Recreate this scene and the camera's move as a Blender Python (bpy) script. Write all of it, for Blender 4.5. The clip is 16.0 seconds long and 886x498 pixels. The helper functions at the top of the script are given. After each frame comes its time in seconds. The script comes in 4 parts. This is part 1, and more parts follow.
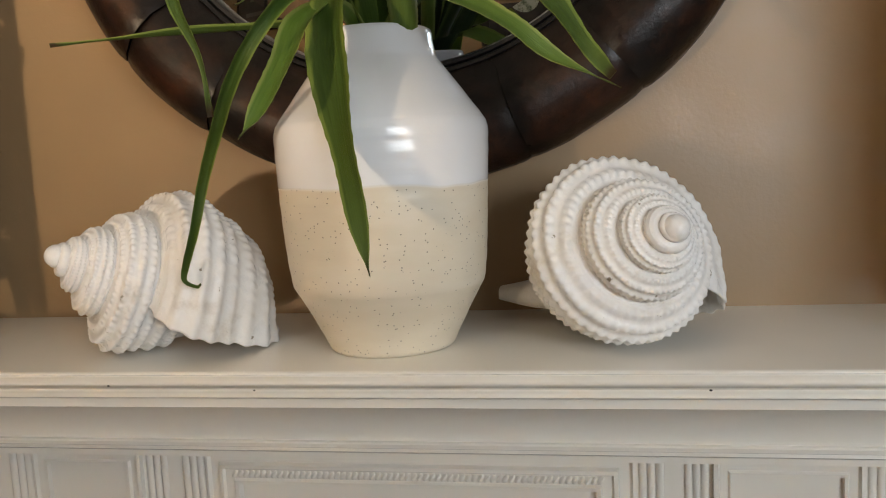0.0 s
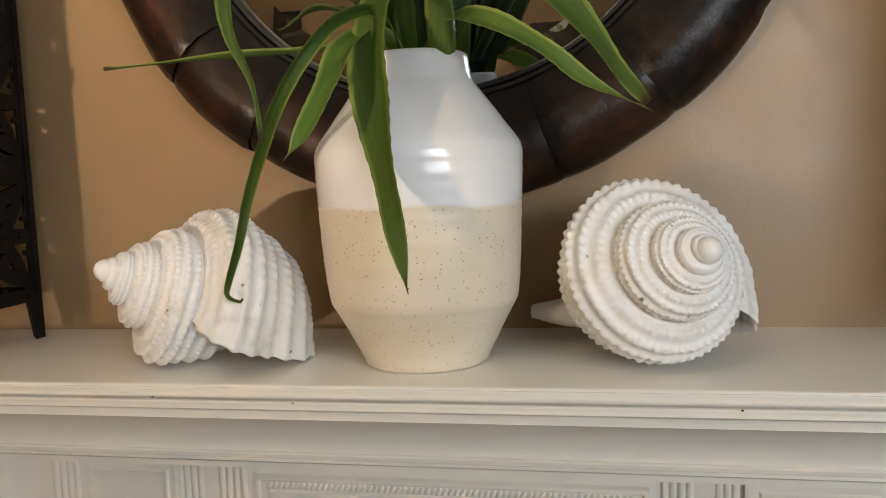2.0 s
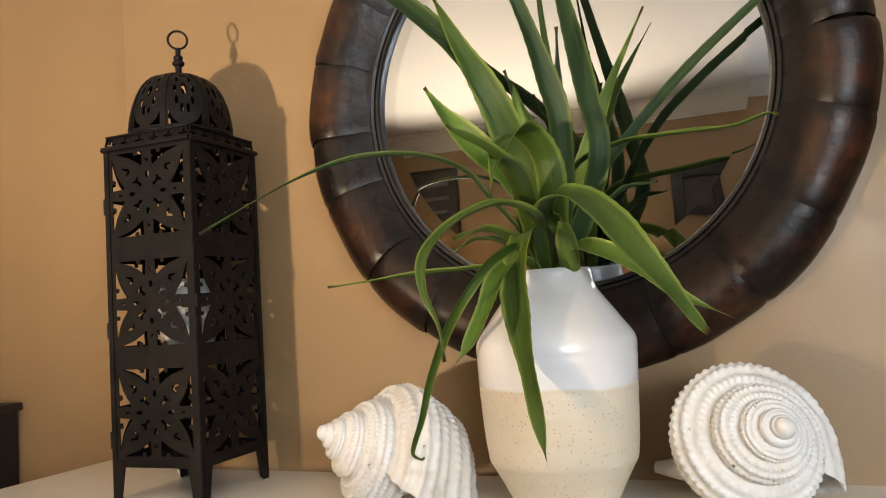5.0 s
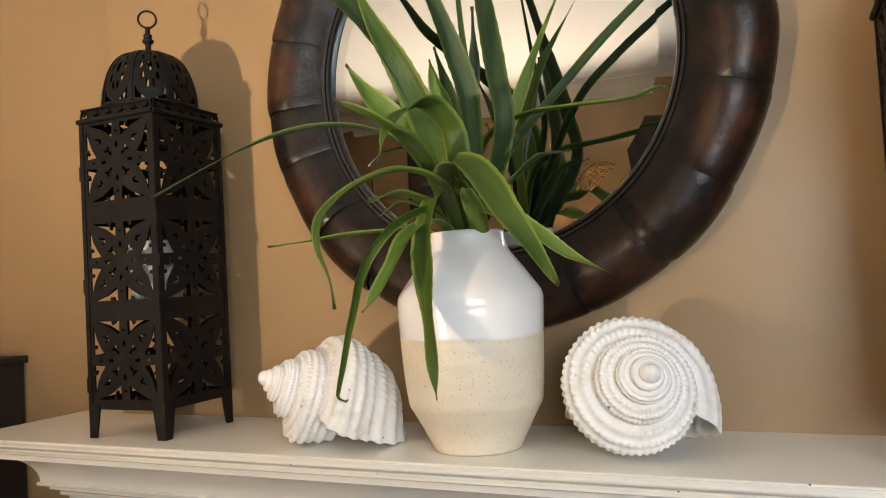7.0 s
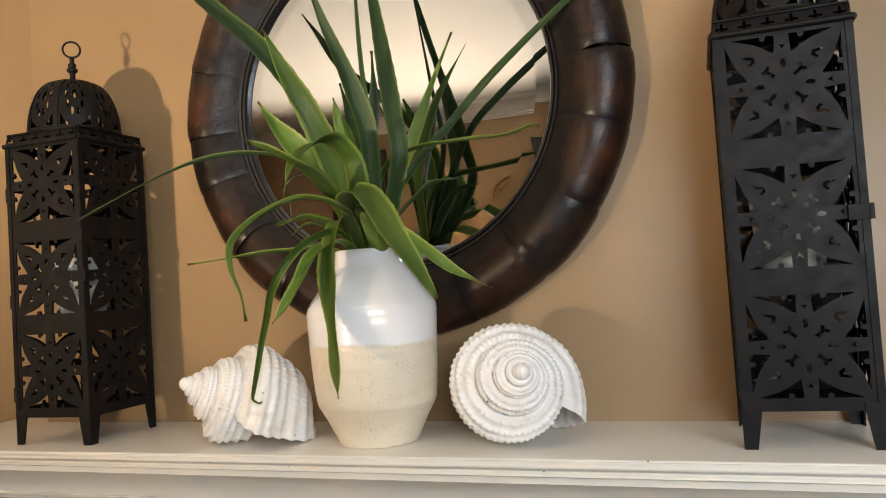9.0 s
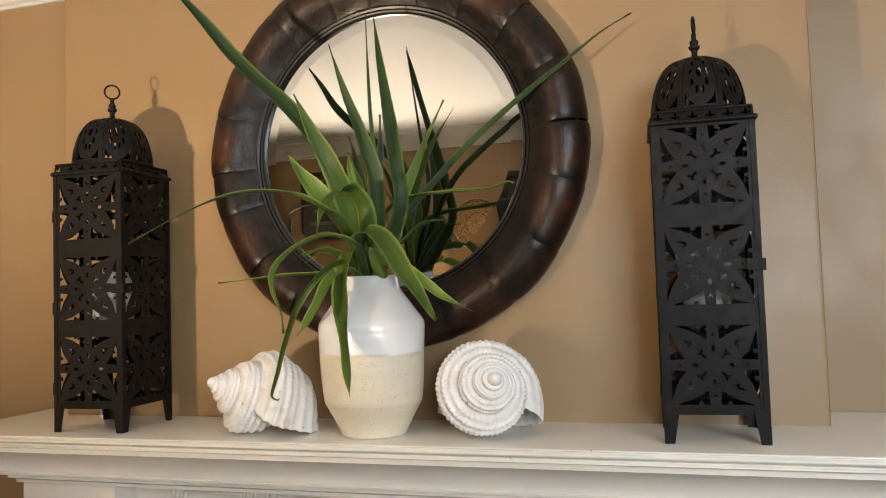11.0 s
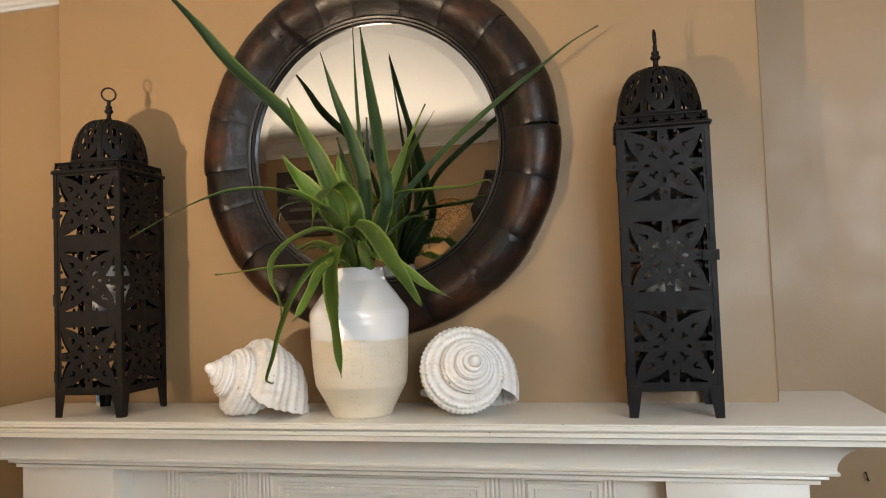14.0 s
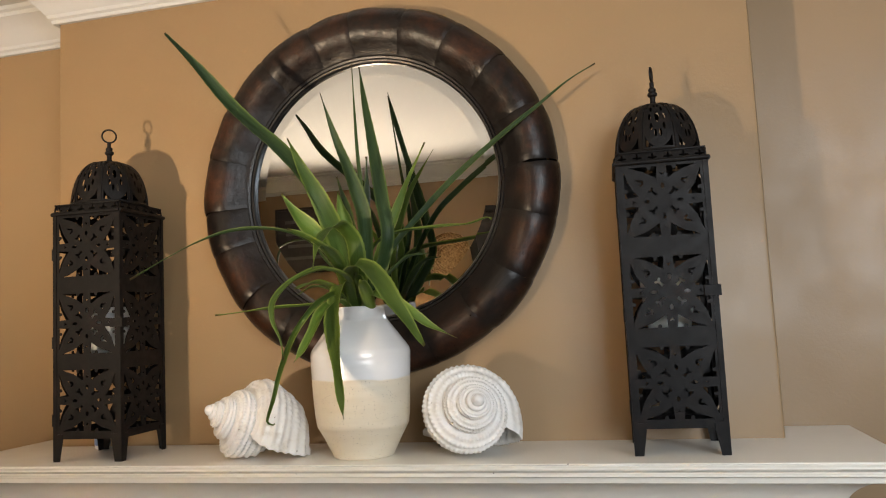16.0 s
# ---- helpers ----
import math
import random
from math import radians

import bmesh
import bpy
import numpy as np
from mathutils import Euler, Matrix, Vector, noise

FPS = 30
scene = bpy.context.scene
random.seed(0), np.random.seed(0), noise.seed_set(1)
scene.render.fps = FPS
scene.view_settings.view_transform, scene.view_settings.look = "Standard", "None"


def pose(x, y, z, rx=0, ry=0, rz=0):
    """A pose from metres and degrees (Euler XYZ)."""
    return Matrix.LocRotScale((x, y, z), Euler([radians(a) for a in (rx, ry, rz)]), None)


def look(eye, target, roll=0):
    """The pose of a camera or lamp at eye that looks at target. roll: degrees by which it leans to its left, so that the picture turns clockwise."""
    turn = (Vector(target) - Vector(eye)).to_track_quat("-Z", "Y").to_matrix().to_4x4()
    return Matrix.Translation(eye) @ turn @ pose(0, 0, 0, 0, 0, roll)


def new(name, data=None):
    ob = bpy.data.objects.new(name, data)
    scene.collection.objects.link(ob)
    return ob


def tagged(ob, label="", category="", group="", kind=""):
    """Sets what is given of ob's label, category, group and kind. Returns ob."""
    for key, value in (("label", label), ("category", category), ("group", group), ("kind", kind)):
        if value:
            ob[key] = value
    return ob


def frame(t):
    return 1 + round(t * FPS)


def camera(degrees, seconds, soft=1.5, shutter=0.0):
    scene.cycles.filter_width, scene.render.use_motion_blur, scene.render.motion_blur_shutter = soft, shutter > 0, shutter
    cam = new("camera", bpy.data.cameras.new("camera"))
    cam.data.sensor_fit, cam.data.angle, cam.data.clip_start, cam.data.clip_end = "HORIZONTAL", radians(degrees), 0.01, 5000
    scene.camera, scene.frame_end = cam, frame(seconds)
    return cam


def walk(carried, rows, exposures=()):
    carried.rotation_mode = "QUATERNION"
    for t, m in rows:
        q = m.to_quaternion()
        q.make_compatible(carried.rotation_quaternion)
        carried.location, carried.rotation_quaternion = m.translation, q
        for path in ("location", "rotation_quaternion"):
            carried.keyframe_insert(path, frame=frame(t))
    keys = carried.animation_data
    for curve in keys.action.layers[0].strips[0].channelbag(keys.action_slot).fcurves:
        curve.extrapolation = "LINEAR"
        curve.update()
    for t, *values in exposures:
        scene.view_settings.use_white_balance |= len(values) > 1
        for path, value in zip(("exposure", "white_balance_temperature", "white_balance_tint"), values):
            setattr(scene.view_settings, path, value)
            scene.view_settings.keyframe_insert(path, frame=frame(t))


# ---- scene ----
cam = camera(59.2, 16.0, soft=1.1)
PATH = [
    (0, (0.141, -0.856, 1.47), (-0.19, 1.104, 1.242), -2.8),
    (0.5, (0.142, -0.859, 1.474), (-0.197, 1.1, 1.253), -2.8),
    (1, (0.138, -0.863, 1.475), (-0.208, 1.095, 1.257), -2.7),
    (1.5, (0.137, -0.863, 1.475), (-0.224, 1.092, 1.261), -2.6),
    (2, (0.137, -0.873, 1.474), (-0.261, 1.079, 1.291), -2.4),
    (2.5, (0.126, -0.884, 1.477), (-0.308, 1.063, 1.321), -2.1),
    (3, (0.095, -0.911, 1.517), (-0.437, 1.016, 1.445), -1.9),
    (3.5, (0.085, -0.928, 1.529), (-0.578, 0.959, 1.552), -2.4),
    (4, (0.128, -0.957, 1.532), (-0.644, 0.886, 1.614), -2.7),
    (4.5, (0.167, -1.015, 1.551), (-0.617, 0.821, 1.671), -3.6),
    (5, (0.214, -1.09, 1.549), (-0.542, 0.756, 1.698), -3.6),
    (7.5, (0.4, -1.114, 1.516), (-0.456, 0.692, 1.581), -3.2),
    (8, (0.414, -1.115, 1.511), (-0.426, 0.699, 1.568), -3.6),
    (8.5, (0.459, -1.138, 1.533), (-0.35, 0.691, 1.569), -3.4),
    (9, (0.477, -1.221, 1.531), (-0.204, 0.658, 1.615), -3.8),
    (9.5, (0.469, -1.37, 1.54), (-0.138, 0.532, 1.653), -3.8),
    (10, (0.504, -1.428, 1.561), (-0.097, 0.477, 1.659), -2.8),
    (12.5, (0.491, -1.578, 1.54), (0.0, 0.356, 1.673), -1.5),
    (13, (0.493, -1.592, 1.538), (0.012, 0.345, 1.665), -1.7),
    (13.5, (0.5, -1.603, 1.539), (0.023, 0.337, 1.649), -1.9),
    (14, (0.505, -1.608, 1.538), (0.025, 0.331, 1.642), -2.1),
    (14.5, (0.496, -1.608, 1.542), (0.02, 0.332, 1.648), -2.3),
    (15, (0.486, -1.607, 1.535), (0.022, 0.333, 1.682), -2.5),
    (15.5, (0.49, -1.605, 1.543), (0.026, 0.333, 1.714), -2.7),
    (16, (0.499, -1.608, 1.547), (0.03, 0.327, 1.736), -2.8),
]
walk(cam, [(t, look(eye, target, roll)) for t, eye, target, roll in PATH], [(0, -0.28), (2.5, -0.06), (3.4, 0.19), (5.5, 0.19), (8, 0.15), (9.5, 0.17), (12.5, 0.02), (16, -0.02)])

# ---- light and exposure ----
world = bpy.data.worlds.new("world")
scene.world = world
world.use_nodes = True
wn, wl = world.node_tree.nodes, world.node_tree.links
sky = wn.new("ShaderNodeTexSky")
sky.sky_type, sky.sun_disc = "NISHITA", False
sky.sun_elevation, sky.sun_rotation = radians(40), radians(150)
wl.new(sky.outputs[0], wn["Background"].inputs[0])
wn["Background"].inputs[1].default_value = 0.1

# warm bulb behind the camera in an added floor lamp; its bowl, tilted up towards the mantel, shapes the light
BULB = Vector((-0.80, -2.11, 1.235))
bulb = bpy.data.lights.new("lamp_bulb", "POINT")
bulb.energy, bulb.color, bulb.shadow_soft_size = 175, (1.0, 0.79, 0.56), 0.034
new("lamp_bulb", bulb).location = BULB


def window_light(name, m, w, h, power, color):
    a = bpy.data.lights.new(name, "AREA")
    a.shape, a.size, a.size_y, a.energy, a.color = "RECTANGLE", w, h, power, color
    new(name, a).matrix_world = m


# daylight in the window opening behind the camera
window_light("window_daylight", look((1.60, -2.76, 1.90), (0.1, 0, 1.35)), 1.4, 0.78, 64, (0.87, 0.94, 1.0))


# ---- materials ----
def material(name, base, rough=0.5, metal=0.0, **kw):
    m = bpy.data.materials.new(name)
    m.use_nodes = True
    b = m.node_tree.nodes["Principled BSDF"]
    b.inputs["Base Color"].default_value = (*base, 1)
    b.inputs["Roughness"].default_value = rough
    b.inputs["Metallic"].default_value = metal
    for k, v in kw.items():
        b.inputs[k.replace("_", " ")].default_value = v
    return m


def nodes_of(m):
    t = m.node_tree
    return t.nodes, t.links, t.nodes["Principled BSDF"]


def coords(m, kind="Object"):
    n, l, b = nodes_of(m)
    c = n.new("ShaderNodeTexCoord")
    return c.outputs[kind]


def noise_node(m, vec, scale, detail=4, rough=0.55, stretch=None):
    n, l, b = nodes_of(m)
    if stretch:
        mp = n.new("ShaderNodeMapping")
        mp.inputs["Scale"].default_value = stretch
        l.new(vec, mp.inputs[0])
        vec = mp.outputs[0]
    t = n.new("ShaderNodeTexNoise")
    t.inputs["Scale"].default_value, t.inputs["Detail"].default_value, t.inputs["Roughness"].default_value = scale, detail, rough
    l.new(vec, t.inputs["Vector"])
    return t.outputs["Fac"]


def ramp(m, fac, *stops):
    n, l, b = nodes_of(m)
    r = n.new("ShaderNodeValToRGB")
    e = r.color_ramp.elements
    while len(e) < len(stops):
        e.new(0.5)
    for el, (p, c) in zip(e, stops):
        el.position = p
        el.color = (*c, 1) if isinstance(c, tuple) else (c, c, c, 1)
    l.new(fac, r.inputs[0])
    return r.outputs[0]


def mix(m, fac, a, b2, mode="MIX"):
    n, l, b = nodes_of(m)
    x = n.new("ShaderNodeMix")
    x.data_type, x.blend_type = "RGBA", mode
    for sock, v in ((x.inputs[0], fac), (x.inputs[6], a), (x.inputs[7], b2)):
        if isinstance(v, bpy.types.NodeSocket):
            l.new(v, sock)
        elif isinstance(v, tuple):
            sock.default_value = (*v, 1)
        else:
            sock.default_value = v
    return x.outputs[2]


def math_node(m, op, a, b2=0.0):
    n, l, b = nodes_of(m)
    x = n.new("ShaderNodeMath")
    x.operation = op
    for sock, v in zip(x.inputs, (a, b2)):
        if isinstance(v, bpy.types.NodeSocket):
            l.new(v, sock)
        else:
            sock.default_value = v
    return x.outputs[0]


def bump(m, height, strength=0.2, dist=0.001):
    n, l, b = nodes_of(m)
    x = n.new("ShaderNodeBump")
    x.inputs["Strength"].default_value, x.inputs["Distance"].default_value = strength, dist
    l.new(height, x.inputs["Height"])
    l.new(x.outputs[0], b.inputs["Normal"])


def put(m, sock, out):
    n, l, b = nodes_of(m)
    l.new(out, b.inputs[sock])


def wall_paint(name, base):
    m = material(name, base, 0.42)
    c = coords(m)
    big, fine = noise_node(m, c, 1.7, 3), noise_node(m, c, 160, 3, 0.6)
    put(m, "Base Color", mix(m, ramp(m, big, (0.3, 0.0), (0.75, 1.0)), tuple(v * 0.94 for v in base), tuple(v * 1.04 for v in base)))
    put(m, "Roughness", ramp(m, noise_node(m, c, 9, 4), (0.3, 0.36), (0.7, 0.5)))
    bump(m, math_node(m, "ADD", fine, math_node(m, "MULTIPLY", noise_node(m, c, 28, 2), 0.7)), 0.2, 0.0012)
    return m


M_WALL = wall_paint("tan_wall_paint", (0.305, 0.198, 0.101))
M_CEIL = material("white_ceiling_paint", (0.57, 0.567, 0.56), 0.6)
bump(M_CEIL, noise_node(M_CEIL, coords(M_CEIL), 120, 3), 0.15, 0.001)

M_WHITE = material("white_gloss_paint", (0.74, 0.71, 0.66), 0.33)
_c = coords(M_WHITE)
_n = noise_node(M_WHITE, _c, 6, 5)
_col = mix(M_WHITE, ramp(M_WHITE, _n, (0.35, 0.0), (0.7, 1.0)), (0.825, 0.790, 0.715), (0.845, 0.812, 0.740))
put(M_WHITE, "Base Color", _col)
put(M_WHITE, "Roughness", ramp(M_WHITE, noise_node(M_WHITE, _c, 14, 4), (0.3, 0.24), (0.7, 0.27)))
bump(M_WHITE, noise_node(M_WHITE, _c, 40, 2, 0.5, (0.15, 1, 1)), 0.03, 0.001)

M_IRON = material("black_painted_iron", (0.013, 0.011, 0.011), 0.5, 0.0, Specular_IOR_Level=0.18)
_c = coords(M_IRON)
put(M_IRON, "Base Color", ramp(M_IRON, noise_node(M_IRON, _c, 24, 6, 0.65), (0.3, (0.0036, 0.0032, 0.0034)), (0.55, (0.0065, 0.0056, 0.0056)), (0.72, (0.014, 0.0085, 0.007)), (0.82, (0.028, 0.018, 0.014))))
put(M_IRON, "Roughness", ramp(M_IRON, noise_node(M_IRON, _c, 60, 4), (0.3, 0.40), (0.7, 0.62)))
bump(M_IRON, noise_node(M_IRON, _c, 220, 3), 0.18, 0.0006)

M_FRAME = material("dark_stained_wood", (0.04, 0.018, 0.010), 0.34, 0.0, Specular_IOR_Level=0.30)
_c = coords(M_FRAME)
_uv = coords(M_FRAME, "UV")
_sx = M_FRAME.node_tree.nodes.new("ShaderNodeSeparateXYZ")
M_FRAME.node_tree.links.new(_uv, _sx.inputs[0])
_oi = M_FRAME.node_tree.nodes.new("ShaderNodeObjectInfo")
_patch = noise_node(M_FRAME, _c, 13, 6, 0.68)
_seam = ramp(M_FRAME, _sx.outputs[0], (0.0, 0.15), (0.22, 1.0), (0.80, 1.0), (1.0, 0.1))
_mott = math_node(M_FRAME, "MULTIPLY", ramp(M_FRAME, math_node(M_FRAME, "ADD", _patch, math_node(M_FRAME, "MULTIPLY", _oi.outputs["Random"], 0.12)), (0.46, 0.0), (0.70, 1.0)), _seam)
_crest = ramp(M_FRAME, _sx.outputs[1], (0.18, 0.12), (0.34, 1.0), (0.52, 1.0), (0.72, 0.1))
_mott = math_node(M_FRAME, "MULTIPLY", _mott, _crest)
_grain = noise_node(M_FRAME, _c, 80, 6, 0.65)
_dark = mix(M_FRAME, _grain, (0.0025, 0.0022, 0.0022), (0.011, 0.0075, 0.006))
_brown = mix(M_FRAME, ramp(M_FRAME, noise_node(M_FRAME, _c, 34, 5, 0.7), (0.4, 0.0), (0.75, 1.0)), (0.022, 0.0095, 0.0055), (0.075, 0.026, 0.011))
_body = mix(M_FRAME, _mott, _dark, _brown)
_rub = ramp(M_FRAME, noise_node(M_FRAME, _c, 46, 4, 0.7), (0.70, 0.0), (0.76, 1.0))
put(M_FRAME, "Base Color", mix(M_FRAME, math_node(M_FRAME, "MULTIPLY", _rub, 0.5), _body, (0.10, 0.062, 0.034)))
put(M_FRAME, "Roughness", ramp(M_FRAME, _grain, (0.3, 0.27), (0.7, 0.48)))
bump(M_FRAME, math_node(M_FRAME, "ADD", math_node(M_FRAME, "MULTIPLY", _grain, 0.6), math_node(M_FRAME, "MULTIPLY", _patch, 2.2)), 0.28, 0.003)

M_LIP = material("black_lacquer", (0.008, 0.007, 0.007), 0.3)
M_MIRROR = material("silvered_glass", (0.55, 0.58, 0.615), 0.0, 1.0)

M_VASE = material("glazed_stoneware", (0.7, 0.65, 0.55), 0.3)
_c = coords(M_VASE)
_s = M_VASE.node_tree.nodes.new("ShaderNodeSeparateXYZ")
M_VASE.node_tree.links.new(_c, _s.inputs[0])
_wob = math_node(M_VASE, "MULTIPLY", noise_node(M_VASE, _c, 9, 2), 0.020)
_h = math_node(M_VASE, "ADD", _s.outputs["Z"], _wob)
_glaze = ramp(M_VASE, math_node(M_VASE, "MULTIPLY", _h, 3.0), (0.472, 0.0), (0.480, 1.0))
_vor = M_VASE.node_tree.nodes.new("ShaderNodeTexVoronoi")
_vor.inputs["Scale"].default_value = 250
M_VASE.node_tree.links.new(_c, _vor.inputs["Vector"])
_vsel = M_VASE.node_tree.nodes.new("ShaderNodeSeparateColor")
M_VASE.node_tree.links.new(_vor.outputs["Color"], _vsel.inputs[0])
_spot = math_node(M_VASE, "MULTIPLY", ramp(M_VASE, _vor.outputs["Distance"], (0.10, 1.0), (0.17, 0.0)), ramp(M_VASE, _vsel.outputs[0], (0.40, 0.0), (0.42, 1.0)))
_spot = math_node(M_VASE, "MULTIPLY", _spot, math_node(M_VASE, "SUBTRACT", 1.0, _glaze))
_cream = ramp(M_VASE, noise_node(M_VASE, _c, 14, 4, 0.55, (1, 1, 3)), (0.3, (0.71, 0.63, 0.49)), (0.7, (0.77, 0.70, 0.57)))
_body = mix(M_VASE, _glaze, _cream, (0.87, 0.87, 0.88))
put(M_VASE, "Base Color", mix(M_VASE, _spot, _body, (0.10, 0.075, 0.06)))
put(M_VASE, "Roughness", ramp(M_VASE, _glaze, (0.0, 0.42), (1.0, 0.16)))
bump(M_VASE, math_node(M_VASE, "ADD", noise_node(M_VASE, _c, 30, 2, 0.5, (0.05, 0.05, 3.0)), math_node(M_VASE, "MULTIPLY", _spot, -0.15)), 0.25, 0.0014)


def leaf_material(name, dark, mid, edge):
    m = material(name, mid, 0.42, 0.0, Specular_IOR_Level=0.35)
    n, l, b = nodes_of(m)
    uv = coords(m, "UV")
    s = n.new("ShaderNodeSeparateXYZ")
    l.new(uv, s.inputs[0])
    oi = n.new("ShaderNodeObjectInfo")
    streak = noise_node(m, uv, 5, 5, 0.65, (4, 0.9, 1))
    body_c = ramp(m, streak, (0.3, dark), (0.7, mid))
    body_c = mix(m, math_node(m, "MULTIPLY", oi.outputs["Random"], 0.22), body_c, edge)
    rim = ramp(m, s.outputs[0], (0.0, 1.0), (0.07, 0.9), (0.13, 0.0), (0.88, 0.0), (0.94, 0.9))
    tip = ramp(m, s.outputs[1], (0.962, 0.0), (0.988, 1.0))
    put(m, "Base Color", mix(m, tip, mix(m, rim, body_c, edge), (0.05, 0.026, 0.010)))
    put(m, "Roughness", ramp(m, streak, (0.3, 0.34), (0.7, 0.52)))
    bump(m, streak, 0.5, 0.0016)
    # thin leaves let some light through
    tr, mx = n.new("ShaderNodeBsdfTranslucent"), n.new("ShaderNodeMixShader")
    l.new(mix(m, 0.35, body_c, edge), tr.inputs["Color"])
    mx.inputs[0].default_value = 0.34
    l.new(b.outputs[0], mx.inputs[1])
    l.new(tr.outputs[0], mx.inputs[2])
    l.new(mx.outputs[0], n["Material Output"].inputs[0])
    return m


M_LEAF = leaf_material("fleshy_green_leaf", (0.030, 0.066, 0.010), (0.070, 0.135, 0.022), (0.21, 0.28, 0.05))
M_LEAF_PALE = leaf_material("pale_green_leaf", (0.085, 0.165, 0.020), (0.150, 0.250, 0.038), (0.33, 0.39, 0.10))
M_LEAF_DEEP = leaf_material("deep_green_leaf", (0.020, 0.046, 0.015), (0.045, 0.088, 0.030), (0.11, 0.16, 0.04))
M_BLUE = material("blue_glaze", (0.16, 0.26, 0.48), 0.35)
M_FOAM = material("dark_floral_foam", (0.02, 0.025, 0.014), 0.9)

M_SHELL = material("white_shell", (0.85, 0.83, 0.80), 0.3)
_c = coords(M_SHELL)
_st = noise_node(M_SHELL, _c, 22, 6, 0.65)
_col = ramp(M_SHELL, _st, (0.26, (0.58, 0.52, 0.44)), (0.42, (0.82, 0.79, 0.75)), (0.58, (0.86, 0.845, 0.83)))
_pit = noise_node(M_SHELL, _c, 120, 3, 0.6)
put(M_SHELL, "Base Color", mix(M_SHELL, ramp(M_SHELL, _pit, (0.265, 1.0), (0.30, 0.0)), _col, (0.30, 0.26, 0.20)))
put(M_SHELL, "Roughness", ramp(M_SHELL, _st, (0.35, 0.48), (0.6, 0.22)))
bump(M_SHELL, _pit, 0.35, 0.0012)

M_FROST = material("frosted_glass", (0.80, 0.82, 0.80), 0.35, 0.0, Transmission_Weight=0.45, IOR=1.3)
M_CANDLE = material("ivory_wax", (0.74, 0.68, 0.56), 0.5)
M_DARKWOOD = material("espresso_wood", (0.012, 0.009, 0.008), 0.45)
bump(M_DARKWOOD, noise_node(M_DARKWOOD, coords(M_DARKWOOD), 40, 4, 0.6, (0.1, 1, 1)), 0.2, 0.001)
M_FLOOR = material("oak_floor", (0.24, 0.14, 0.07), 0.4)
put(M_FLOOR, "Base Color", ramp(M_FLOOR, noise_node(M_FLOOR, coords(M_FLOOR), 9, 5, 0.6, (0.12, 1, 1)), (0.3, (0.07, 0.042, 0.022)), (0.7, (0.14, 0.085, 0.045))))
M_SOOT = material("sooty_firebrick", (0.03, 0.028, 0.026), 0.9)
# unseen lamp's shade, made translucent to spill soft light on walls and mantel
M_SHADE = material("linen_shade", (0.75, 0.68, 0.55), 0.8)
_n, _l, _b = nodes_of(M_SHADE)
_tr, _mx = _n.new("ShaderNodeBsdfTranslucent"), _n.new("ShaderNodeMixShader")
_tr.inputs["Color"].default_value, _mx.inputs[0].default_value = (0.88, 0.78, 0.62, 1), 0.72
_l.new(_b.outputs[0], _mx.inputs[1])
_l.new(_tr.outputs[0], _mx.inputs[2])
_l.new(_mx.outputs[0], _n["Material Output"].inputs[0])
M_STRAW = material("woven_straw", (0.42, 0.26, 0.11), 0.75)
_c = coords(M_STRAW)
put(M_STRAW, "Base Color", ramp(M_STRAW, noise_node(M_STRAW, _c, 90, 3, 0.7), (0.35, (0.22, 0.12, 0.045)), (0.65, (0.55, 0.36, 0.17))))
bump(M_STRAW, noise_node(M_STRAW, _c, 120, 3), 0.6, 0.004)
M_SLATE = material("charcoal_board", (0.035, 0.030, 0.028), 0.6)
put(M_SLATE, "Base Color", ramp(M_SLATE, noise_node(M_SLATE, coords(M_SLATE), 12, 5), (0.3, (0.022, 0.019, 0.018)), (0.7, (0.06, 0.05, 0.045))))
M_CHALK = material("grey_lettering", (0.13, 0.12, 0.11), 0.7)
M_SAGE = material("sage_green_print", (0.42, 0.50, 0.40), 0.6)
put(M_SAGE, "Base Color", ramp(M_SAGE, noise_node(M_SAGE, coords(M_SAGE), 22, 3, 0.7), (0.4, (0.09, 0.14, 0.08)), (0.55, (0.55, 0.60, 0.50))))


# ---- building helpers ----
def finish(ob, smooth=True, sharp=40):
    me = ob.data
    if smooth:
        for p in me.polygons:
            p.use_smooth = True
        me.set_sharp_from_angle(angle=radians(sharp))
    return ob


def part(name, bm, mat, parent=None, label="", smooth=True, sharp=40):
    me = bpy.data.meshes.new(name)
    bmesh.ops.recalc_face_normals(bm, faces=bm.faces)
    bm.to_mesh(me)
    bm.free()
    me.materials.append(mat)
    ob = new(name, me)
    finish(ob, smooth, sharp)
    if parent:
        ob.parent = parent
    if label:
        tagged(ob, label)
    return ob


def box(bm, lo, hi, bevel=0.0):
    r = bmesh.ops.create_cube(bm, size=1)
    vs = r["verts"]
    for v in vs:
        v.co = Vector([l + (h - l) * (c + 0.5) for l, h, c in zip(lo, hi, v.co)])
    if bevel:
        es = list({e for v in vs for e in v.link_edges})
        bmesh.ops.bevel(bm, geom=es, offset=bevel, segments=2, affect="EDGES", profile=0.5)
    return bm


def box_part(name, lo, hi, mat, parent=None, label="", bevel=0.0):
    return part(name, box(bmesh.new(), lo, hi, bevel), mat, parent, label, sharp=35)


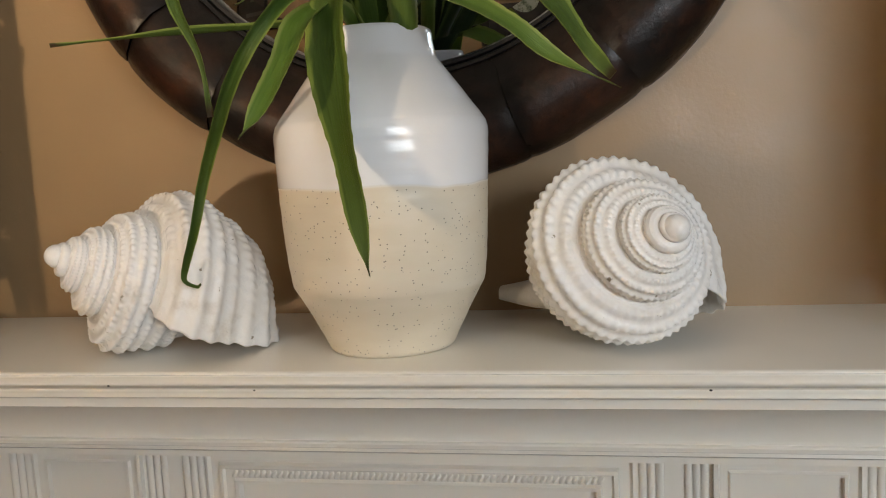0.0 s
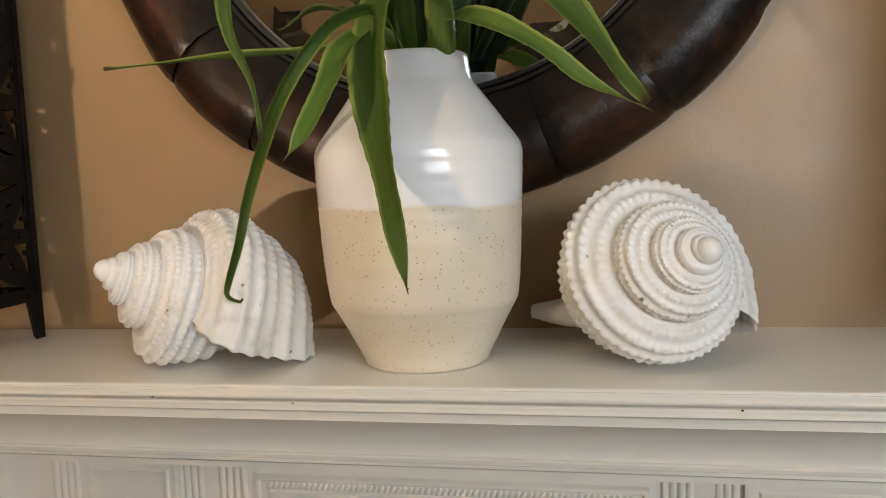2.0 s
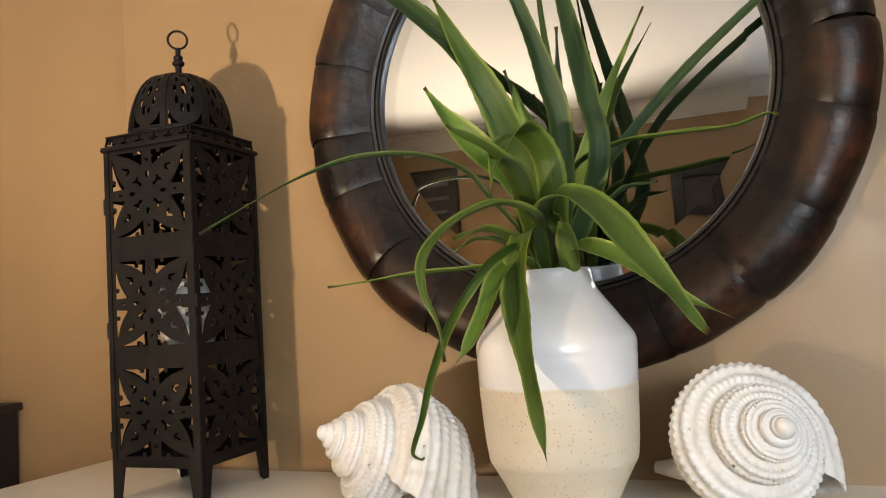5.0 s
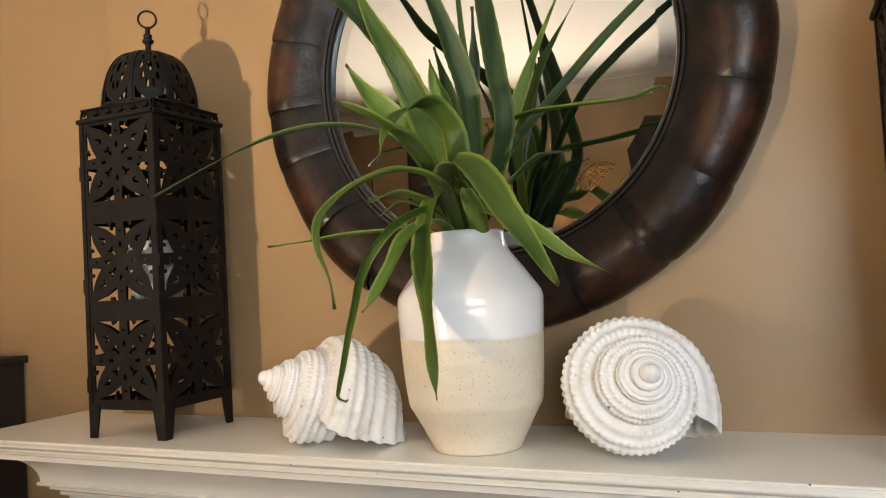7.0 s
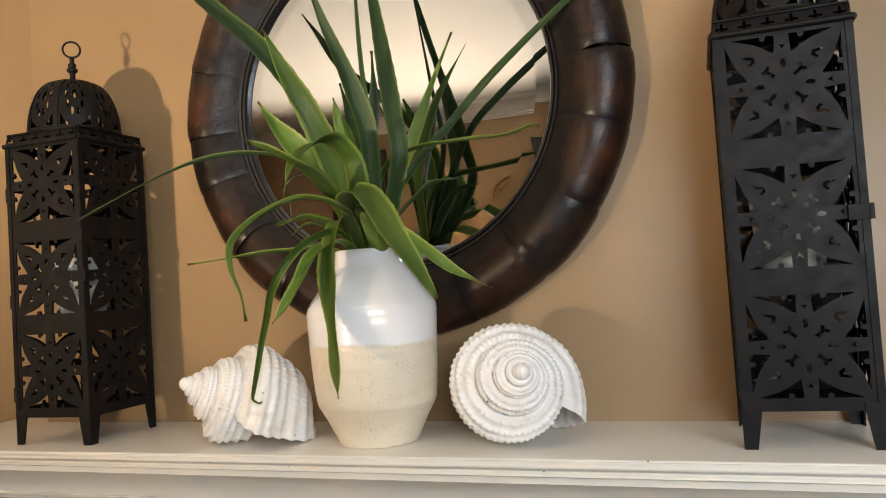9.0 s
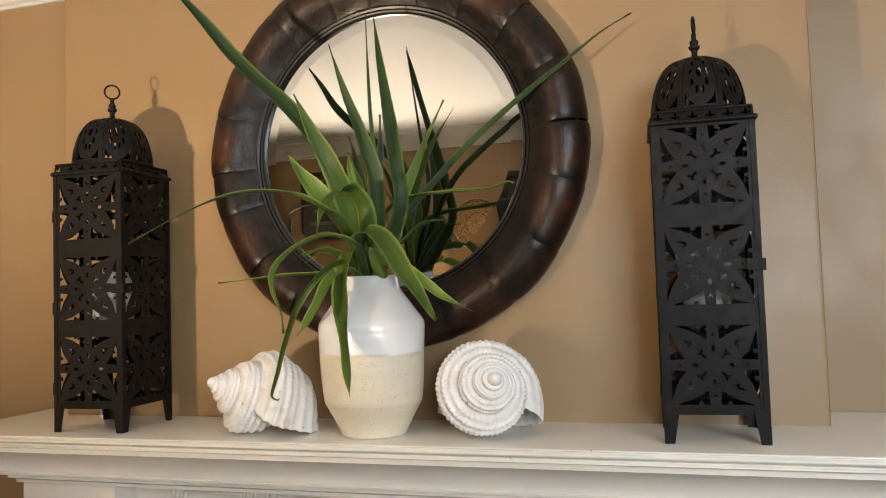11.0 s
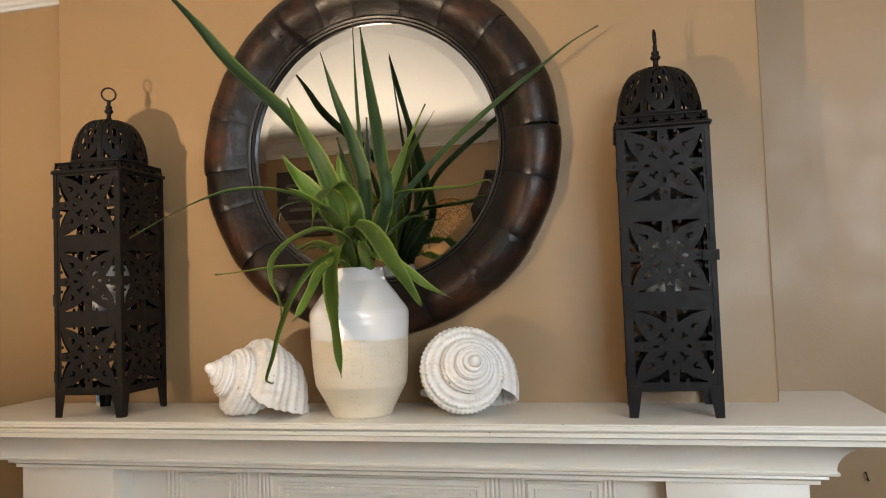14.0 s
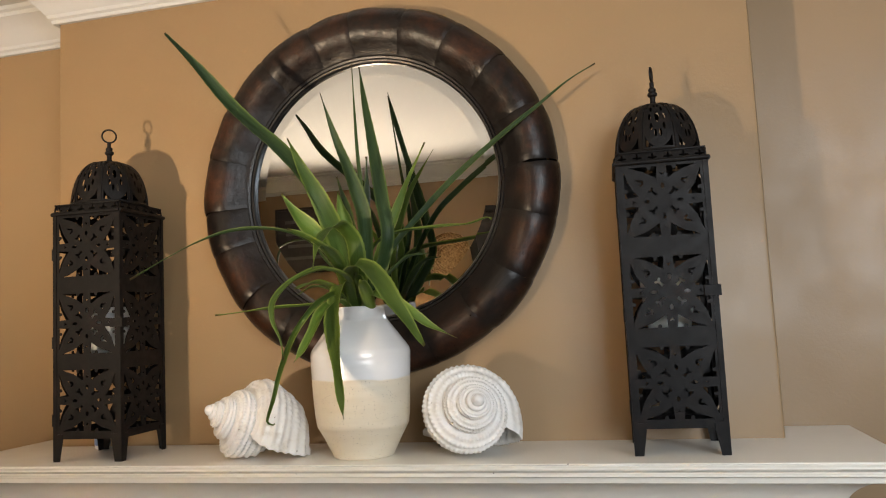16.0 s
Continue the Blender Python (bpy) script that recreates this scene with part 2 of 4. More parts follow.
def lathe(bm, profile, steps=48, wobble=None):
    rings = []
    for r, z in profile:
        if r < 1e-6:
            rings.append([bm.verts.new((0, 0, z))])
        else:
            ring = []
            for i in range(steps):
                a = 2 * math.pi * i / steps
                k = r + (wobble(a, z) if wobble else 0)
                ring.append(bm.verts.new((k * math.cos(a), k * math.sin(a), z)))
            rings.append(ring)
    for a, b in zip(rings, rings[1:]):
        for i in range(steps):
            j = (i + 1) % steps
            f = [a[i % len(a)], a[j % len(a)], b[j % len(b)], b[i % len(b)]]
            f = list(dict.fromkeys(f))
            if len(f) > 2:
                bm.faces.new(f)
    return bm


def torus(bm, R, r, m=Matrix(), n=32, k=10):
    g = [[bm.verts.new(m @ Vector(((R + r * math.cos(2 * math.pi * j / k)) * math.cos(2 * math.pi * i / n),
                                   (R + r * math.cos(2 * math.pi * j / k)) * math.sin(2 * math.pi * i / n), r * math.sin(2 * math.pi * j / k))))
          for j in range(k)] for i in range(n)]
    for i in range(n):
        for j in range(k):
            bm.faces.new([g[i][j], g[(i + 1) % n][j], g[(i + 1) % n][(j + 1) % k], g[i][(j + 1) % k]])
    return bm


def thing(name, m, label, category, group=""):
    ob = new(name)
    ob.matrix_world = m
    ob.empty_display_size = 0.05
    return tagged(ob, label, category, group)


def structure(ob, label=""):
    return tagged(ob, label, kind="structure")


def smooth_line(pts, n):
    """Catmull-Rom through pts, n + 1 places."""
    P = [Vector(p) for p in pts]
    P = [2 * P[0] - P[1]] + P + [2 * P[-1] - P[-2]]
    out, m = [], len(P) - 3
    for i in range(n + 1):
        u = i / n * m
        k = min(int(u), m - 1)
        t = u - k
        a, b, c, d = P[k:k + 4]
        out.append(0.5 * (2 * b + (c - a) * t + (2 * a - 5 * b + 4 * c - d) * t * t + (3 * b - a - 3 * c + d) * t ** 3))
    return out


# ---- the room ----
SHELF, CEIL = 1.30, 2.43
BX0, BX1 = -0.848, 0.757          # chimney breast
AL, AR = 0.135, 0.165             # backs of the alcoves
RX0, RX1, RY = -2.7, 3.0, -2.62    # side walls and back wall


def room():
    structure(box_part("floor", (RX0 - .15, RY - .15, -0.05), (RX1 + .15, 0.4, 0.0), M_FLOOR), "brown oak floor of the living room")
    structure(box_part("ceiling", (RX0 - .15, RY - .15, CEIL), (RX1 + .15, 0.4, CEIL + 0.1), M_CEIL), "flat white painted ceiling")
    bm = bmesh.new()
    box(bm, (BX0, 0.0, 0.0), (BX1, 0.35, CEIL), 0.008)
    structure(part("wall_chimney_breast", bm, M_WALL), "tan painted chimney breast above the mantel")
    structure(box_part("wall_alcove_west", (RX0, AL, 0), (BX0, 0.35, CEIL), M_WALL), "tan painted alcove wall beside the breast")
    structure(box_part("wall_alcove_east", (BX1, AR, 0), (RX1, 0.35, CEIL), M_WALL), "tan painted alcove wall beside the breast")
    structure(box_part("wall_west", (RX0 - 0.15, RY - .15, 0), (RX0, 0.35, CEIL), M_WALL), "tan painted side wall")
    structure(box_part("wall_east", (RX1, RY - .15, 0), (RX1 + 0.15, 0.35, CEIL), M_WALL), "tan painted side wall")
    bm = bmesh.new()
    for lo, hi in (((RX0, RY - .15, 0), (0.90, RY, CEIL)), ((2.30, RY - .15, 0), (RX1, RY, CEIL)),
                   ((0.90, RY - .15, 0), (2.30, RY, 1.5)), ((0.90, RY - .15, 2.30), (2.30, RY, CEIL))):
        box(bm, lo, hi)
    structure(part("wall_south", bm, M_WALL), "tan painted wall across the room with a window opening")

    def window(name, m, w, h):
        win = new(name)
        win.matrix_world = m
        tagged(win, "white paned window letting in daylight", "window", kind="structure")
        bm = bmesh.new()
        for lo, hi in (((-w / 2, -.03, -h / 2), (-w / 2 + .05, .03, h / 2)), ((w / 2 - .05, -.03, -h / 2), (w / 2, .03, h / 2)),
                       ((-w / 2 + .05, -.03, -h / 2), (w / 2 - .05, .03, -h / 2 + .05)), ((-w / 2 + .05, -.03, h / 2 - .05), (w / 2 - .05, .03, h / 2))):
            box(bm, lo, hi)
        part("window_frame", bm, M_WHITE, win)
        for k in (-1, 1):
            box_part("muntin", (k * w / 6 - .012, -.012, -h / 2 + .05), (k * w / 6 + .012, .012, h / 2 - .05), M_WHITE, win)
        for k in (-1, 0, 1):
            box_part("muntin", (-w / 2 + .05, -.010, k * h / 4 - .012), (w / 2 - .05, .010, k * h / 4 + .012), M_WHITE, win)
    window("window_1", pose(1.60, RY - .05, 1.90), 1.4, 0.80)

    # crown moulding round the room, following the breast
    prof = [(0.0, 0.0), (0.010, 0.0), (0.012, 0.008), (0.018, 0.012), (0.020, 0.020), (0.026, 0.026), (0.036, 0.040), (0.052, 0.056),
            (0.070, 0.068), (0.082, 0.074), (0.084, 0.084), (0.092, 0.088), (0.094, 0.098)]
    zb = 2.332
    path = [(RX0, AL), (BX0, AL), (BX0, 0), (BX1, 0), (BX1, AR), (RX1, AR), (RX1, RY), (RX0, RY)]
    bm = bmesh.new()
    n = len(path)
    rows = []
    for i, (x, y) in enumerate(path):
        p, q = Vector(path[i - 1]), Vector(path[(i + 1) % n])
        c = Vector((x, y))
        d1, d2 = (c - p).normalized(), (q - c).normalized()
        n1, n2 = Vector((d1.y, -d1.x)), Vector((d2.y, -d2.x))
        off = n1 + n2
        rows.append([bm.verts.new((x + off.x * d, y + off.y * d, zb + h)) for d, h in prof])
    for i in range(n):
        a, b = rows[i], rows[(i + 1) % n]
        for j in range(len(prof) - 1):
            bm.faces.new([a[j], b[j], b[j + 1], a[j + 1]])
    structure(part("crown_trim", bm, M_CEIL, sharp=25), "white painted crown moulding under the ceiling")


room()


# ---- the mantelpiece ----
SX0, SX1, SY = -0.965, 0.905, -0.25


def ring_loops(bm, prof, back, close_top=True):
    """A moulding swept round three sides of the mantel; prof: inset from the shelf's edge, height."""
    rows = []
    for d, z in prof:
        rows.append([bm.verts.new(p) for p in ((SX0 + d, back, z), (SX0 + d, SY + d, z), (SX1 - d, SY + d, z), (SX1 - d, back, z))])
    for a, b in zip(rows, rows[1:]):
        for i in range(3):
            bm.faces.new([a[i], a[i + 1], b[i + 1], b[i]])
        bm.faces.new([a[3], a[0], b[0], b[3]])
    bm.faces.new(rows[0])
    bm.faces.new(list(reversed(rows[-1])))
    return bm


def mantel():
    M = thing("fireplace_mantel", Matrix(), "cream white painted wooden mantelpiece with moulded shelf and panels", "mantelpiece")
    # shelf: lip, ogee nosing, groove, fillet
    prof = [(0.003, 1.300), (0.0008, 1.2994), (0.0, 1.2982), (0.0, 1.2972), (0.0026, 1.2962), (0.0020, 1.2945), (-0.0014, 1.2925), (-0.0026, 1.2905),
            (-0.0020, 1.2885), (0.0014, 1.2862), (0.0050, 1.2845), (0.0060, 1.2828), (0.0046, 1.2808), (0.0018, 1.2792), (0.0012, 1.2775), (0.0024, 1.2760),
            (0.0085, 1.2750), (0.0125, 1.2742), (0.0120, 1.2650), (0.0140, 1.2640), (0.066, 1.2638)]
    part("shelf", ring_loops(bmesh.new(), prof, 0.158), M_WHITE, M, sharp=50)
    # cove with its beads
    cove = [(0.026, 1.2634)] + [(0.026 + 0.064 * math.sin(a) ** 1.15, 1.2630 - 0.0560 * (1 - math.cos(a))) for a in [i * math.pi / 24 for i in range(1, 13)]]
    cove += [(0.0865, 1.2065), (0.0855, 1.2050), (0.0862, 1.2010), (0.0880, 1.2000), (0.1000, 1.1988), (0.1010, 1.1965), (0.1000, 1.1920), (0.1030, 1.1900),
             (0.1080, 1.1893), (0.1120, 1.1860), (0.1120, 1.1800), (0.115, 1.1790), (0.126, 1.1788)]
    part("cove_moulding", ring_loops(bmesh.new(), cove, 0.155), M_WHITE, M, sharp=32)
    FY = -0.060
    box_part("frieze", (-0.63, FY, 0.92), (0.55, 0.02, 1.186), M_WHITE, M)
    for x0, x1 in ((-0.850, -0.617), (0.537, 0.778)):
        box_part("pilaster", (x0, -0.123, 0.14), (x1, 0.02, 1.1805), M_WHITE, M, bevel=0.002)
        box_part("plinth", (x0 - .012, -0.14, 0.0), (x1 + .012, 0.02, 0.14), M_WHITE, M, bevel=0.003)
    box_part("firebox_back", (-0.617, 0.004, 0.0), (0.537, 0.02, 0.92), M_SOOT, M, "black sooty firebox")

    def reed_set(x0, x1, z0, z1):
        w = (x1 - x0) / 3
        for i in range(3):
            bm = bmesh.new()
            c, r = x0 + w * (i + 0.5), w * 0.46
            rows = [[bm.verts.new((c + r * math.cos(a), FY - 0.75 * r * math.sin(a) - 0.0005, z)) for a in [k * math.pi / 8 for k in range(9)]] for z in (z0, z1)]
            for k in range(8):
                bm.faces.new([rows[0][k], rows[0][k + 1], rows[1][k + 1], rows[1][k]])
            part("reed", bm, M_WHITE, M, sharp=80)

    def frame_moulding(name, x0, x1, z0, z1, prof):
        """A mitred moulding round a rectangle; prof: inset, proud."""
        bm = bmesh.new()
        rows = [[bm.verts.new((x, FY - h, z)) for x, z in ((x0 + d, z0 + d), (x1 - d, z0 + d), (x1 - d, z1 - d), (x0 + d, z1 - d))] for d, h in prof]
        for a, b in zip(rows, rows[1:]):
            for i in range(4):
                bm.faces.new([a[i], a[(i + 1) % 4], b[(i + 1) % 4], b[i]])
        part(name, bm, M_WHITE, M, sharp=30)

    zt, zb = 1.1775, 0.95
    for x0, x1 in ((-0.528, -0.498), (-0.352, -0.325), (-0.307, -0.280), (0.200, 0.226), (0.246, 0.270), (0.421, 0.446)):
        reed_set(x0, x1, zb, zt)
    step = [(0.0, 0.0), (0.0, 0.007), (0.004, 0.008), (0.006, 0.004), (0.014, 0.003), (0.016, 0.006), (0.019, 0.006), (0.020, 0.0005)]
    frame_moulding("panel_moulding", -0.494, -0.356, 0.96, 1.158, step)
    frame_moulding("panel_moulding", 0.274, 0.417, 0.96, 1.158, step)
    frame_moulding("panel_moulding", -0.277, 0.197, 0.96, 1.160, [(0.0, 0.0), (0.0, 0.005), (0.003, 0.006), (0.006, 0.002), (0.016, 0.002), (0.018, 0.008), (0.022, 0.009), (0.024, 0.005),
                                                                  (0.034, 0.005), (0.036, 0.009), (0.040, 0.008), (0.042, 0.001)])
    # twisted rope bead along the top of the long panel
    bm = bmesh.new()
    n, x0, x1, zr = 62, -0.245, 0.165, 1.131
    for i in range(n):
        x = x0 + (x1 - x0) * (i + 0.5) / n
        r = bmesh.ops.create_uvsphere(bm, u_segments=6, v_segments=4, radius=1)
        m = Matrix.Translation((x, FY - 0.0055, zr)) @ Matrix.Rotation(radians(35), 4, "Y") @ Matrix.Diagonal((0.0030, 0.0028, 0.0052, 1))
        bmesh.ops.transform(bm, matrix=m, verts=r["verts"])
    part("rope_bead", bm, M_WHITE, M)


mantel()


def paint_flaws():
    """Nail holes and chips in the shelf's painted edge."""
    M = bpy.data.objects["fireplace_mantel"]
    for x, d, z, r in ((-0.262, 0.003, 1.2885, 0.0011), (-0.128, 0.0035, 1.2845, 0.0008), (-0.128, -0.002, 1.2780, 0.0009), (0.241, 0.0035, 1.2850, 0.0011), (0.369, 0.0005, 1.2990, 0.0012), (0.690, -0.0395, 1.262, 0.0012)):
        bm = bmesh.new()
        bmesh.ops.create_uvsphere(bm, u_segments=8, v_segments=6, radius=r)
        bmesh.ops.transform(bm, matrix=Matrix.Translation((x, SY - d + 0.0012, z)) @ Matrix.Diagonal((1.2, 0.8, 0.8, 1)), verts=bm.verts)
        part("nail_hole", bm, M_SOOT, M, "small dark paint chip")


paint_flaws()


# ---- lanterns ----
LW, LZ0, LZ1 = 0.157, 0.046, 0.520     # width of the body, its underside and top above the shelf


def curve_plate(outlines, thick):
    """A flat plate with holes, in the plane of x and y, as a mesh."""
    cu = bpy.data.curves.new("plate", "CURVE")
    cu.dimensions, cu.fill_mode, cu.extrude, cu.resolution_u = "2D", "BOTH", thick / 2, 1
    for pts in outlines:
        s = cu.splines.new("POLY")
        s.points.add(len(pts) - 1)
        for p, (x, y) in zip(s.points, pts):
            p.co = (x, y, 0, 1)
        s.use_cyclic_u = True
    ob = new("plate", cu)
    me = bpy.data.meshes.new_from_object(ob.evaluated_get(bpy.context.evaluated_depsgraph_get()))
    bpy.data.objects.remove(ob)
    bpy.data.curves.remove(cu)
    bm = bmesh.new()
    bm.from_mesh(me)
    bpy.data.meshes.remove(me)
    return bm


def flower_holes(cx, cy, hx, hy):
    """The cut-outs of one square flower panel."""
    edge = [(0.12, 0.97), (0.27, 0.97), (0.275, 0.90), (0.32, 0.875), (0.365, 0.90), (0.37, 0.97), (0.86, 0.97), (0.68, 0.905), (0.50, 0.845), (0.34, 0.755), (0.21, 0.66), (0.14, 0.62)]
    side = [(y, x) for x, y in reversed(edge)]
    drop = [(0.70, 0.62), (0.49, 0.60), (0.465, 0.50), (0.56, 0.42), (0.585, 0.465), (0.535, 0.51), (0.545, 0.55), (0.61, 0.555)]
    bone = []
    for u, v in ((0.235, 0.03), (0.24, 0.045), (0.30, 0.035), (0.385, 0.03), (0.42, 0.095), (0.47, 0.09), (0.465, 0.035), (0.435, 0.0), (0.465, -0.035), (0.47, -0.09), (0.42, -0.095), (0.385, -0.03), (0.30, -0.035), (0.24, -0.045), (0.235, -0.03)):
        bone.append(((u - v) * 0.7071, (u + v) * 0.7071))
    seed = [(0.42 + 0.085 * math.cos(a), 0.050 * math.sin(a)) for a in [k * math.pi / 4 for k in range(8)]]
    chev = [(0.69, 0.0), (0.80, 0.06), (0.765, 0.0), (0.80, -0.06)]
    out = []
    for sx in (-1, 1):
        for sy in (-1, 1):
            for h in (edge, side, drop, bone):
                out.append([(cx + sx * hx * x, cy + sy * hy * y) for x, y in h])
    for ax in (0, 1):
        for s in (-1, 1):
            for h in (seed, chev):
                out.append([(cx + hx * (s * (y if ax else x)), cy + hy * (s * (x if ax else y))) for x, y in h])
    return out


def clover(cx, cy, r):
    return [[(cx + r * (0.62 + 0.38 * math.cos(4 * a)) * math.cos(a), cy + r * (0.62 + 0.38 * math.cos(4 * a)) * math.sin(a)) for a in [k * math.pi / 10 for k in range(20)]]]


def dome_profile(v):
    """Radius and height of the dome at v from 0 (rim) to 1 (tip)."""
    a = v * math.pi / 2
    r = 0.079 * (math.cos(a) ** 0.62) if v < 1 else 0.0
    z = 0.100 * (math.sin(a) ** 1.10)
    return max(r, 0.004), z


def lantern(name, m, ring_turn, label):
    L = thing(name, m, label, "lantern", "pair of pierced lanterns on the mantel")
    h = LW / 2
    panels = (((1.679 + 1.810) / 2 - SHELF), ((1.520 + 1.646) / 2 - SHELF), ((1.361 + 1.488) / 2 - SHELF))
    # four pierced sides; the front one is the door
    outer = [(-h, LZ0), (h, LZ0), (h, LZ1), (-h, LZ1)]
    holes = [o for z in panels for o in flower_holes(0, z, 0.068, 0.0645)]
    for k, nm in enumerate(("door", "side_panel", "side_panel", "side_panel")):
        bm = curve_plate([outer] + holes, 0.0016)
        bmesh.ops.transform(bm, matrix=Matrix.Rotation(radians(90 * k), 4, "Z") @ Matrix.Translation((0, -h + 0.001, 0)) @ Matrix.Rotation(radians(90), 4, "X"), verts=bm.verts)
        part(nm, bm, M_IRON, L, "pierced iron door" if k == 0 else "", smooth=False)
    for k in range(4):
        rot = Matrix.Rotation(radians(90 * k), 4, "Z")
        bm = bmesh.new()   # angle iron at the corner, running down into a tapered leg
        t = 0.0022
        for a in (0, 1):
            w = 0.0075
            pts = [(w, LZ1), (-0.0008, LZ1), (-0.0008, 0.0), (0.014, 0.0), (0.0215, LZ0 - 0.001), (0.0215, LZ0 + 0.010), (w, LZ0 + 0.010)]
            v0 = [bm.verts.new((x, -t / 2 - 0.0006, z)) for x, z in pts]
            v1 = [bm.verts.new((x, t / 2 - 0.0006, z)) for x, z in pts]
            if a:
                for v in v0 + v1:
                    v.co = Vector((v.co.y, v.co.x, v.co.z))
            bm.faces.new(v0)
            bm.faces.new(list(reversed(v1)))
            for i in range(len(pts)):
                j = (i + 1) % len(pts)
                bm.faces.new([v0[i], v1[i], v1[j], v0[j]])
        bmesh.ops.transform(bm, matrix=rot @ Matrix.Translation((-h, -h, 0)), verts=bm.verts)
        part("leg", bm, M_IRON, L, smooth=False)
    # floor plate, middle plate, and the ledge with its rolled edge and clovers
    box_part("base_plate", (-h + .002, -h + .002, LZ0), (h - .002, h - .002, LZ0 + .003), M_IRON, L)
    W = 0.0808
    box_part("top_plate", (-W + .003, -W + .003, LZ1 + .014), (W - .003, W - .003, LZ1 + .017), M_IRON, L, bevel=0.0008)
    for k in range(4):
        rot = Matrix.Rotation(radians(90 * k), 4, "Z")
        strip = [(-W + .002, -.011), (W - .002, -.011), (W - .002, .0125), (-W + .002, .0125)]
        cl = [c for i in range(6) for c in clover(-W + (i + 0.5) * 2 * W / 6, 0.001, 0.0088)]
        bm = curve_plate([strip] + cl, 0.0014)
        bmesh.ops.transform(bm, matrix=rot @ Matrix.Translation((0, -W + 0.004, LZ1 + 0.003)) @ Matrix.Rotation(radians(74), 4, "X"), verts=bm.verts)
        part("ledge_strip", bm, M_IRON, L, smooth=False)
        bm = bmesh.new()
        lathe(bm, [(0, -W), (0.0042, -W), (0.0042, W), (0, W)], 12)
        bmesh.ops.transform(bm, matrix=rot @ Matrix.Translation((0, -W, LZ1 - 0.004)) @ Matrix.Rotation(radians(90), 4, "Y"), verts=bm.verts)
        part("rolled_edge", bm, M_IRON, L)
    # dome of eight pierced gores with ribs between them
    base = LZ1 + 0.017
    flat = [(-1, 0), (1, 0), (1, 1), (-1, 1)]
    hl = []
    for k in range(10):
        a = 2 * math.pi * k / 10
        hl.append([(0.50 * math.cos(a) + 0.10 * math.cos(b), 0.46 + 0.245 * math.sin(a) + 0.055 * math.sin(b)) for b in [j * math.pi / 3 for j in range(6)]])
    hl.append([(0.16 * math.cos(b), 0.46 + 0.085 * math.sin(b)) for b in [j * math.pi / 4 for j in range(8)]])
    for sx in (-1, 1):
        hl.append([(sx * x, y) for x, y in ((0.25, 0.05), (0.80, 0.05), (0.80, 0.20), (0.62, 0.12))])
        hl.append([(sx * x, y) for x, y in ((0.78, 0.60), (0.80, 0.84), (0.35, 0.80), (0.62, 0.76))])
    hl.append([(0.0, 0.80), (0.16, 0.86), (0.0, 0.92), (-0.16, 0.86)])
    for k in range(8):
        bm = curve_plate([flat] + hl, 0.0014)
        for c in range(1, 12):
            g = list(bm.verts) + list(bm.edges) + list(bm.faces)
            bmesh.ops.bisect_plane(bm, geom=g, plane_co=(0, c / 12, 0), plane_no=(0, 1, 0))
        for c in (-0.5, 0, 0.5):
            g = list(bm.verts) + list(bm.edges) + list(bm.faces)
            bmesh.ops.bisect_plane(bm, geom=g, plane_co=(c, 0, 0), plane_no=(1, 0, 0))
        for v in bm.verts:
            r, z = dome_profile(min(max(v.co.y, 0), 0.985))
            a = radians(45 * k - 90 + v.co.x * 22.5)
            r = r * (0.975 + 0.025 * abs(v.co.x)) + v.co.z
            v.co = Vector((r * math.cos(a), r * math.sin(a), base + z))
        part("dome_gore", bm, M_IRON, L, smooth=False)
        bm = bmesh.new()
        a = radians(45 * k - 90 + 22.5)
        rows = []
        for i in range(13):
            r, z = dome_profile(i / 12 * 0.985)
            for_w = 0.0028 * (1 - 0.6 * i / 12)
            rows.append([bm.verts.new(((r + dr) * math.cos(a) - s * math.sin(a), (r + dr) * math.sin(a) + s * math.cos(a), base + z)) for dr, s in ((-.001, -for_w), (.0022, -for_w), (.0022, for_w), (-.001, for_w))])
        for p, q in zip(rows, rows[1:]):
            for j in range(4):
                bm.faces.new([p[j], p[(j + 1) % 4], q[(j + 1) % 4], q[j]])
        part("rib", bm, M_IRON, L)
    bm = bmesh.new()
    torus(bm, 0.0795, 0.0022, Matrix.Translation((0, 0, base + 0.001)), 40, 6)
    part("dome_rim", bm, M_IRON, L)
    z0 = base + 0.098
    fin = lathe(bmesh.new(), [(0, z0 - .004), (.020, z0 - .005), (.015, z0 + .001), (.007, z0 + .004), (.0048, z0 + .010), (.0052, z0 + .018), (.009, z0 + .021), (.0095, z0 + .025), (.006, z0 + .028),
                              (.0072, z0 + .031), (.0072, z0 + .034), (.004, z0 + .037), (.0042, z0 + .047), (.002, z0 + .049), (0, z0 + .049)], 20)
    finial = part("finial", fin, M_IRON, L, "turned iron finial")
    bm = torus(bmesh.new(), 0.0145, 0.0019, Matrix.Translation((0, 0, z0 + 0.0615)) @ Matrix.Rotation(radians(ring_turn), 4, "Z") @ Matrix.Rotation(radians(90), 4, "X"), 36, 8)
    part("hanging_ring", bm, M_IRON, finial)
    # hinges, latch strap
    for z in (0.085, 0.245, 0.43):
        bm = lathe(bmesh.new(), [(0, z - .012), (.0032, z - .012), (.0032, z + .012), (0, z + .012)], 10)
        bmesh.ops.translate(bm, vec=(-h - .0015, -h + .0005, 0), verts=bm.verts)
        part("hinge", bm, M_IRON, L)
    bm = bmesh.new()
    box(bm, (h - .022, -h - .0035, 0.272), (h + .0065, -h - .0012, 0.291), 0.0006)
    box(bm, (h + .0005, -h - .0035, 0.272), (h + .003, -h + .022, 0.291), 0.0006)
    part("latch", bm, M_IRON, L, smooth=False)
    # candle cup on the middle plate
    bm = bmesh.new()
